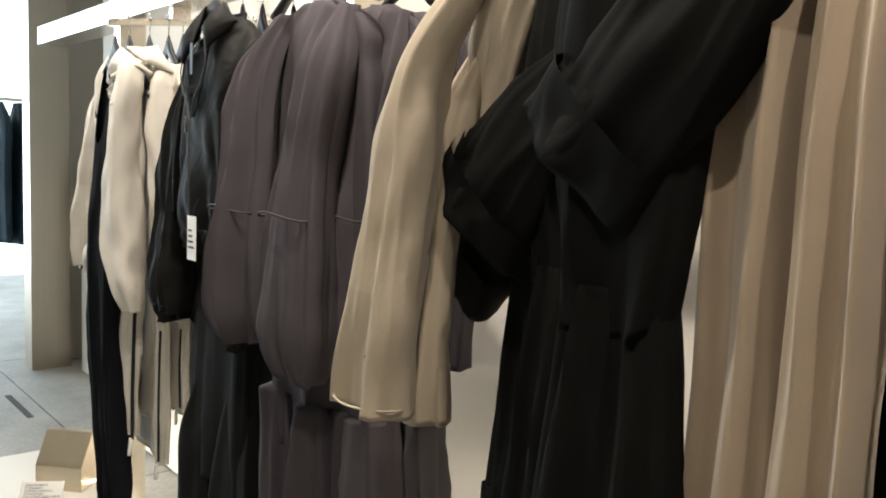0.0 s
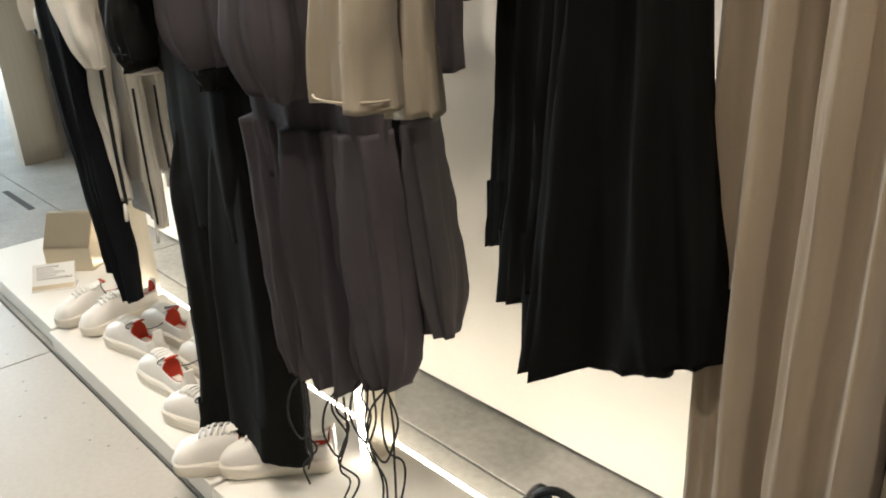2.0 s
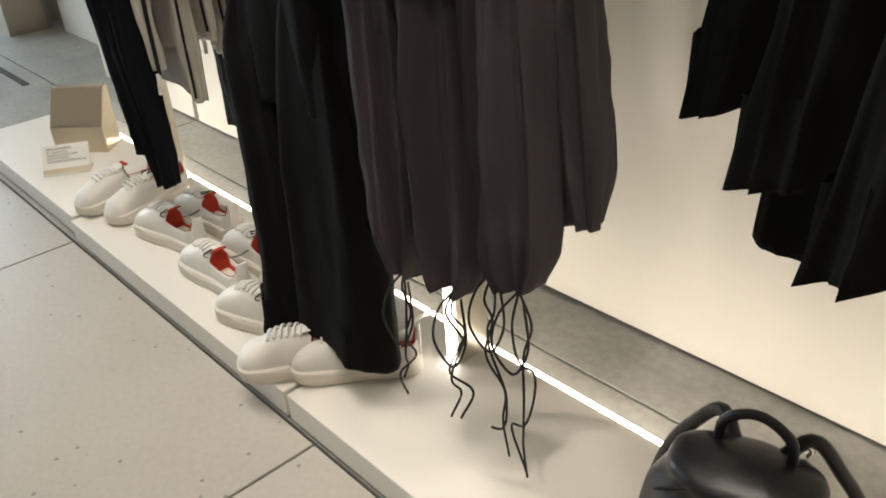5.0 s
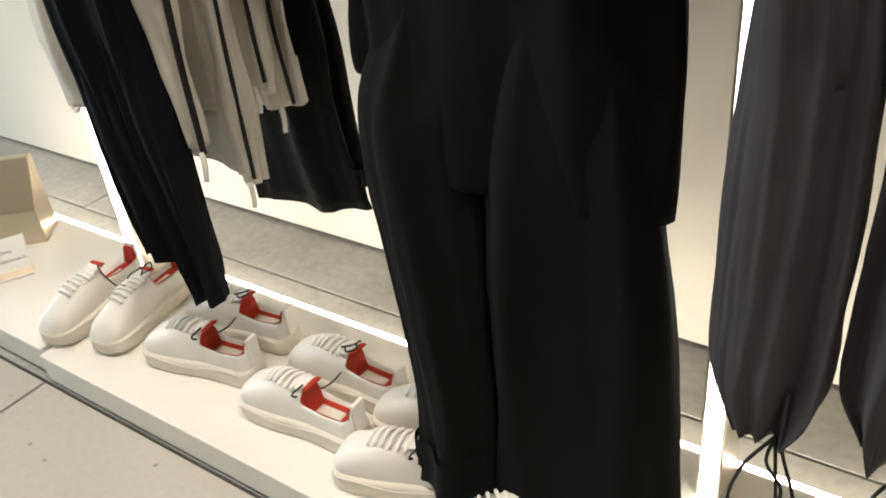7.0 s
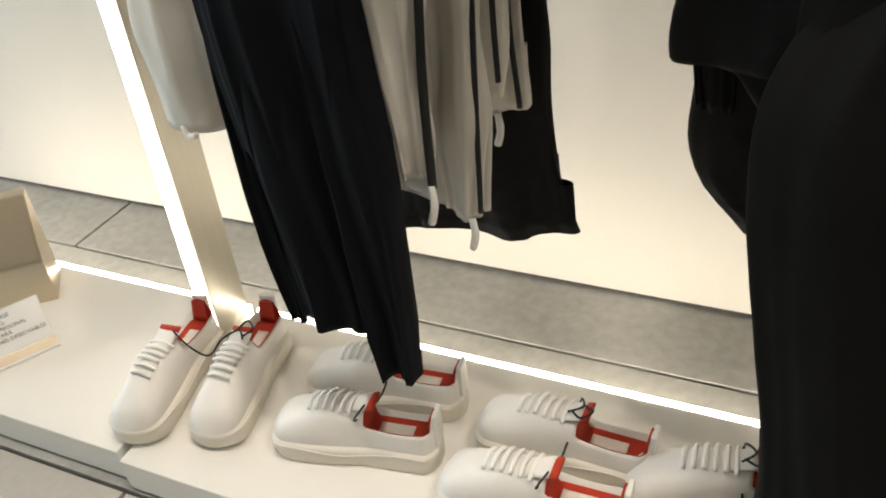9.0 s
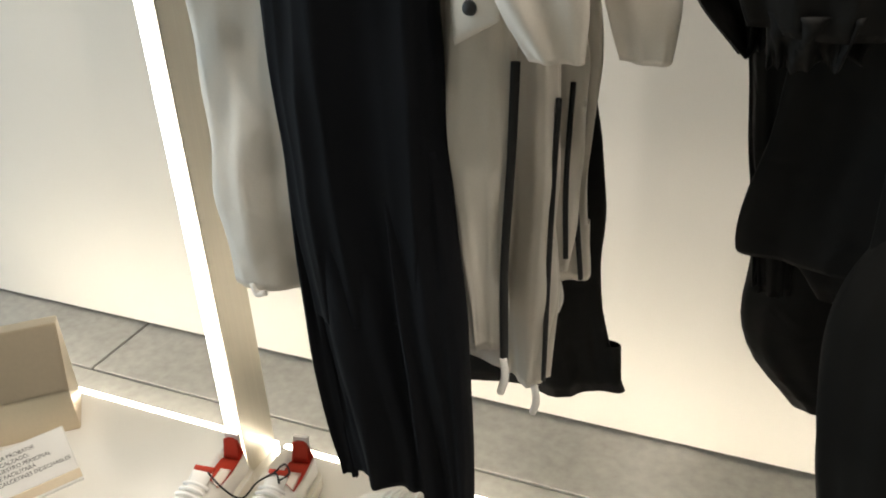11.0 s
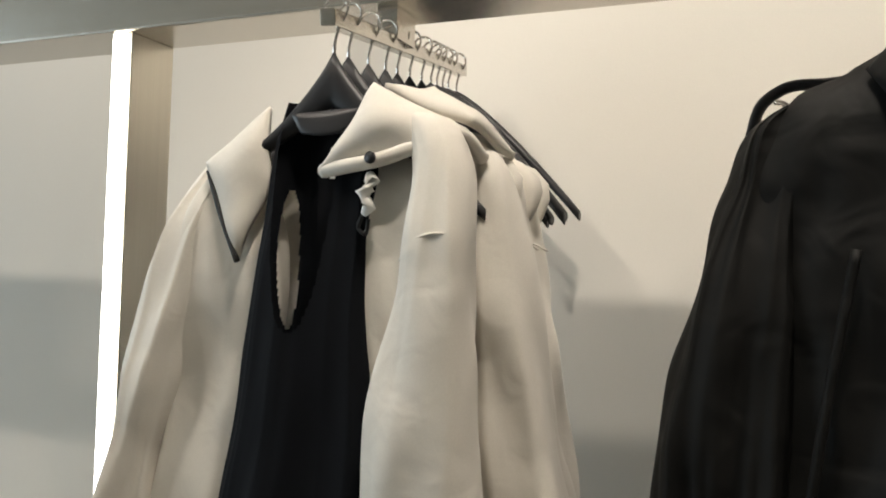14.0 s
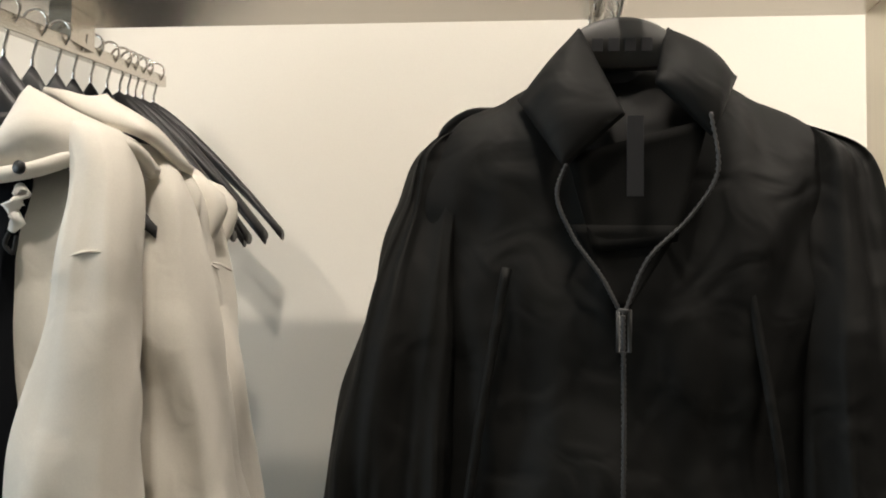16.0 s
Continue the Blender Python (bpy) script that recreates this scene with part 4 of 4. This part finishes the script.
# heel place and heading of the toe
SHOES = [(-3.222, 1.055, -83), (-3.085, 1.095, -81), (-2.635, 0.915, 188), (-2.64, 1.035, 186), (-2.305, 0.868, 181), (-2.292, 0.985, 178), (-2.02, 0.875, 193), (-2.03, 1.0, 190), (-1.86, 0.93, 233), (-1.745, 1.0, 228)]
for i, (hx, hy, a) in enumerate(SHOES):
    m = pose(hx, hy, TOP, 0, 0, a)
    if i == 0:
        first.matrix_world = m
    else:
        copy_thing(first, m)
for i in range(0, 8, 2):
    a, b = SHOES[i], SHOES[i + 1]
    def at(s, f, dz, side=0.0):
        q = pose(s[0], s[1], TOP, 0, 0, s[2]) @ Vector((f, side, dz))
        return tuple(q)
    pts = [at(a, 0.12, 0.125, 0.015), at(a, 0.13, 0.115, 0.035), tuple((Vector(at(a, 0.13, 0.07)) + Vector(at(b, 0.13, 0.07))) / 2), at(b, 0.13, 0.115, -0.03), at(b, 0.12, 0.128, 0.0), at(b, 0.14, 0.125, 0.015)]
    cord = thing("security_cord", "black elastic cord tying a pair of sneakers", "cord", (0, 0, 0), group="cords on the sneakers")
    part("cord", wire(pts, 0.0019, 6, 36), TAPE, cord)
    part("loop", wire([at(b, 0.12, 0.128, -0.005), at(b, 0.10, 0.135, 0.01), at(b, 0.115, 0.13, 0.025), at(b, 0.135, 0.125, 0.01)], 0.0019, 6, 20), TAPE, cord)

# ---------------------------------------------------------------- fitting mirror box and notice
mb = thing("mirror_box", "champagne metal foot mirror with sloping face", "mirror", (-3.735, 0.985, PLAT_H), 42.5)
bm = bmesh.new()
prof = [(-0.0, 0.0), (0.0, 0.105), (0.085, 0.235), (0.12, 0.235), (0.12, 0.0)]
vs = [[bm.verts.new((x, y, z)) for y, z in prof] for x in (-0.105, 0.105)]
for i in range(5):
    bm.faces.new((vs[0][i], vs[0][(i + 1) % 5], vs[1][(i + 1) % 5], vs[1][i]))
bm.faces.new(vs[0]), bm.faces.new(vs[1])
bmesh.ops.bevel(bm, geom=bm.edges[:], offset=0.002, segments=2, affect="EDGES")
part("body", bm, BOXMAT, mb, smooth=False)
part("face", patch([(-0.1, -0.0015, 0.112), (0.1, -0.0015, 0.112), (0.1, 0.0795, 0.233), (-0.1, 0.0795, 0.233)], (0, 0, 0), -0.0015, 4, 0, 0.0), BOXMAT, mb, smooth=False)

sign = thing("notice_stand", "small acrylic stand with a printed white notice card", "sign", (-3.575, 0.862, PLAT_H), 59.5)
TILTED = Matrix.Rotation(radians(-42), 4, "X")


def on_sign(bm):
    bmesh.ops.transform(bm, matrix=TILTED, verts=bm.verts)
    return bm


part("card", on_sign(box(-0.08, 0.08, 0.0, 0.002, 0.026, 0.118, 0.0006)), PAPER, sign, smooth=False)
part("holder", on_sign(box(-0.083, 0.083, 0.0025, 0.0055, 0.0, 0.121, 0.001)), ACRYL, sign, "clear acrylic holder", smooth=False)
part("foot", box(-0.083, 0.083, -0.004, 0.07, 0.0, 0.006, 0.001), ACRYL, sign, "clear acrylic foot", smooth=False)
part("lip", on_sign(box(-0.083, 0.083, -0.003, 0.002, 0.0, 0.025, 0.001)), BOXMAT, sign, "brown grey lower edge", smooth=False)
for i, words in enumerate(("PARA PROBARSE", "EL CALZADO,", "NUESTRO PERSONAL", "LE FACILITARÁ", "CALCETINES DESECHABLES")):
    fc = bpy.data.curves.new("notice_text", "FONT")
    fc.body, fc.size, fc.extrude = words, 0.0115, 0.0002
    tmp = bpy.data.objects.new("tmp", fc)
    scene.collection.objects.link(tmp)
    bpy.context.view_layer.update()
    me = bpy.data.meshes.new_from_object(tmp.evaluated_get(bpy.context.evaluated_depsgraph_get()))
    bpy.data.objects.remove(tmp)
    me.transform(TILTED @ Matrix.Translation((-0.066, -0.0008, 0.1 - 0.0125 * i)) @ Matrix.Rotation(radians(90), 4, "X"))
    me.materials.clear()
    me.materials.append(INK)
    ob = new("text_line", me)
    ob.parent = sign

# ---------------------------------------------------------------- backpack
bp = thing("backpack", "small black leather backpack standing on the platform", "backpack", (-0.885, 0.875, PLAT_H), 12)
loftk = [(0, 0, 0.37, 0.04, 0.02), (0, 0, 0.36, 0.08, 0.05), (0, 0, 0.32, 0.115, 0.07), (0, -0.005, 0.22, 0.15, 0.09), (0, -0.01, 0.08, 0.155, 0.095), (0, -0.005, 0.01, 0.14, 0.085), (0, -0.005, 0.0, 0.13, 0.08)]
part("body", cloth(loftk, 0.05, 4, 3, 0.006, n=60, lip=False), BLACKLEATHER, bp)
part("front_pocket", cloth([(0, -0.075, 0.24, 0.08, 0.01), (0, -0.078, 0.22, 0.085, 0.02), (0, -0.085, 0.1, 0.095, 0.024), (0, -0.08, 0.02, 0.085, 0.02)], 0.04, 4, 6, 0.004, n=30, lip=False), BLACKLEATHER, bp)
part("handle", wire([(-0.05, 0.03, 0.34), (-0.045, 0.03, 0.4), (0.0, 0.03, 0.425), (0.045, 0.03, 0.4), (0.05, 0.03, 0.34)], 0.008, 8, 24), BLACKLEATHER, bp)
for s in (1, -1):
    part("shoulder_strap", wire([(s * 0.03, 0.05, 0.345), (s * 0.06, 0.08, 0.37), (s * 0.11, 0.1, 0.31), (s * 0.16, 0.12, 0.2), (s * 0.17, 0.11, 0.06), (s * 0.13, 0.08, 0.02)], 0.011, 8, 36), BLACKLEATHER, bp)
part("zip", wire([(-0.11, -0.05, 0.30), (-0.06, -0.06, 0.335), (0.0, -0.06, 0.345), (0.06, -0.06, 0.335), (0.11, -0.05, 0.30)], 0.003, 6, 30), TAPE, bp, "dark metal zip")
part("buckle", wire([(0.05, 0.07, 0.37), (0.065, 0.075, 0.36), (0.06, 0.08, 0.34)], 0.005, 6, 8), CHROME, bp, "metal strap buckle")

# ---------------------------------------------------------------- beyond the end of the rail
structure("pillar", box(-6.4, -6.22, 1.5, 1.76, -0.012, CEIL, 0.004), BRONZE, "bronze metal clad portal pillar", "pillar")
structure("wall_niche", box(-9.9, -4.6, 3.3, 3.5, -0.012, CEIL, 0), WALL_DARK, "taupe back wall of the side passage", "wall")
structure("wall_niche_side", box(-6.62, -6.42, 1.77, 3.3, -0.012, CEIL, 0), WALL_DARK, "taupe side wall of the passage", "wall")
structure("wall_end", box(-4.85, -4.65, 1.745, 3.3, -0.012, CEIL, 0), WALL, "warm white return of the shop wall", "wall")
cab = thing("side_cabinet", "pale cream low cabinet in the side passage", "cabinet", (-5.75, 2.0, 0))
part("body", box(-0.3, 0.3, -0.22, 0.35, 0.0, 1.42, 0.004), WALL, cab, smooth=False)
part("drawer_front", box(-0.32, -0.301, -0.2, 0.33, 0.3, 1.38, 0.003), WALL, cab, smooth=False)
shelf = thing("wall_shelf", "dark wooden shelf on the passage wall", "shelf", (-6.3, 2.6, 0.46))
part("board", box(-0.12, 0.12, -0.6, 0.6, 0.0, 0.1, 0.004), BROWNWOOD, shelf, smooth=False)
part("upright", box(-0.11, 0.11, -0.6, -0.57, -0.46, 0.0, 0.002), BROWNWOOD, shelf, smooth=False)
part("upright", box(-0.11, 0.11, 0.57, 0.6, -0.46, 0.0, 0.002), BROWNWOOD, shelf, smooth=False)
structure("floor_guide", box(-5.65, -5.12, 1.2, 1.235, 0.0, 0.004, 0.001), JOINT, "short dark inlay strip in the floor", "floor inlay")
# distant rack
rk = thing("garment_rack", "thin metal garment rack near the shop front", "rack", (-8.2, 1.95, 0))
for y in (-0.35, 0.6):
    part("upright", box(-0.015, 0.015, y - 0.015, y + 0.015, 0.06, 1.95, 0.002), POST, rk, smooth=False)
    part("foot", box(-0.25, 0.25, y - 0.02, y + 0.02, 0.0, 0.06, 0.004), POST, rk, smooth=False)
part("crossbar", box(-0.012, 0.012, -0.35, 0.6, 1.93, 1.96, 0.002), POST, rk, smooth=False)
DARKBLUE = mat("dark teal wool cloth", (0.012, 0.03, 0.045), 0.85, var=0.2)
DARKRED = mat("dark red wool cloth", (0.22, 0.02, 0.03), 0.85, var=0.2)
for i, (y, m, lab) in enumerate(((-0.2, DARKBLUE, "dark teal wool coat on the far rack"), (-0.05, DARKBLUE, "dark teal wool coat on the far rack"), (0.1, DARKRED, "dark red knit coat on the far rack"), (0.25, DARKBLUE, "dark teal wool coat on the far rack"), (0.42, DARKBLUE, "dark teal wool coat on the far rack"))):
    c = thing("coat", lab, "coat", (-8.2, 1.95 + y, 0), group="coats on the far rack")
    part("body", cloth([(0, 0, 1.92, 0.05, 0.03), (0, 0, 1.82, 0.2, 0.05), (0, 0, 1.3, 0.24, 0.07), (0, 0, 0.7 - 0.03 * i, 0.25, 0.07)], 0.15, 5, 140 + i, 0.004, n=30, seg=40), m, c)
GLOW = mat("bright daylight outside", (0.8, 0.9, 1.0), 0.9, var=0.0, bump=0, emit=((0.78, 0.92, 1.0), 2.6))
structure("backdrop", box(-11.2, -11.1, -4.5, 3.4, 0.0, CEIL, 0), GLOW, "bright daylight beyond the shop front", "backdrop")

# ---------------------------------------------------------------- floor slabs, last
def slab(x0, x1, y0, y1, m):
    ob = obj("slab", box(x0 + 0.004, x1 - 0.004, y0 + 0.004, y1 - 0.004, -0.04, 0.0, 0.002), m, bpy.data.objects["floor"])
    return ob


XJ = [-1.795 + 1.40 * i for i in range(-7, 4)]
YJ = [0.715 - 1.2 * i for i in range(0, 5)][::-1]
for a, b in zip(XJ, XJ[1:]):
    for c, d in zip(YJ, YJ[1:]):
        slab(a, b, c, d, TILE)
XK = [-11.7, -7.0, -4.3, -0.4, 3.0]
for a, b in zip(XK, XK[1:]):
    slab(a, b, 0.715, 1.32, BACKFLOOR)
    slab(a + 0.4, b + 0.4, 1.32, 3.5, BACKFLOOR)
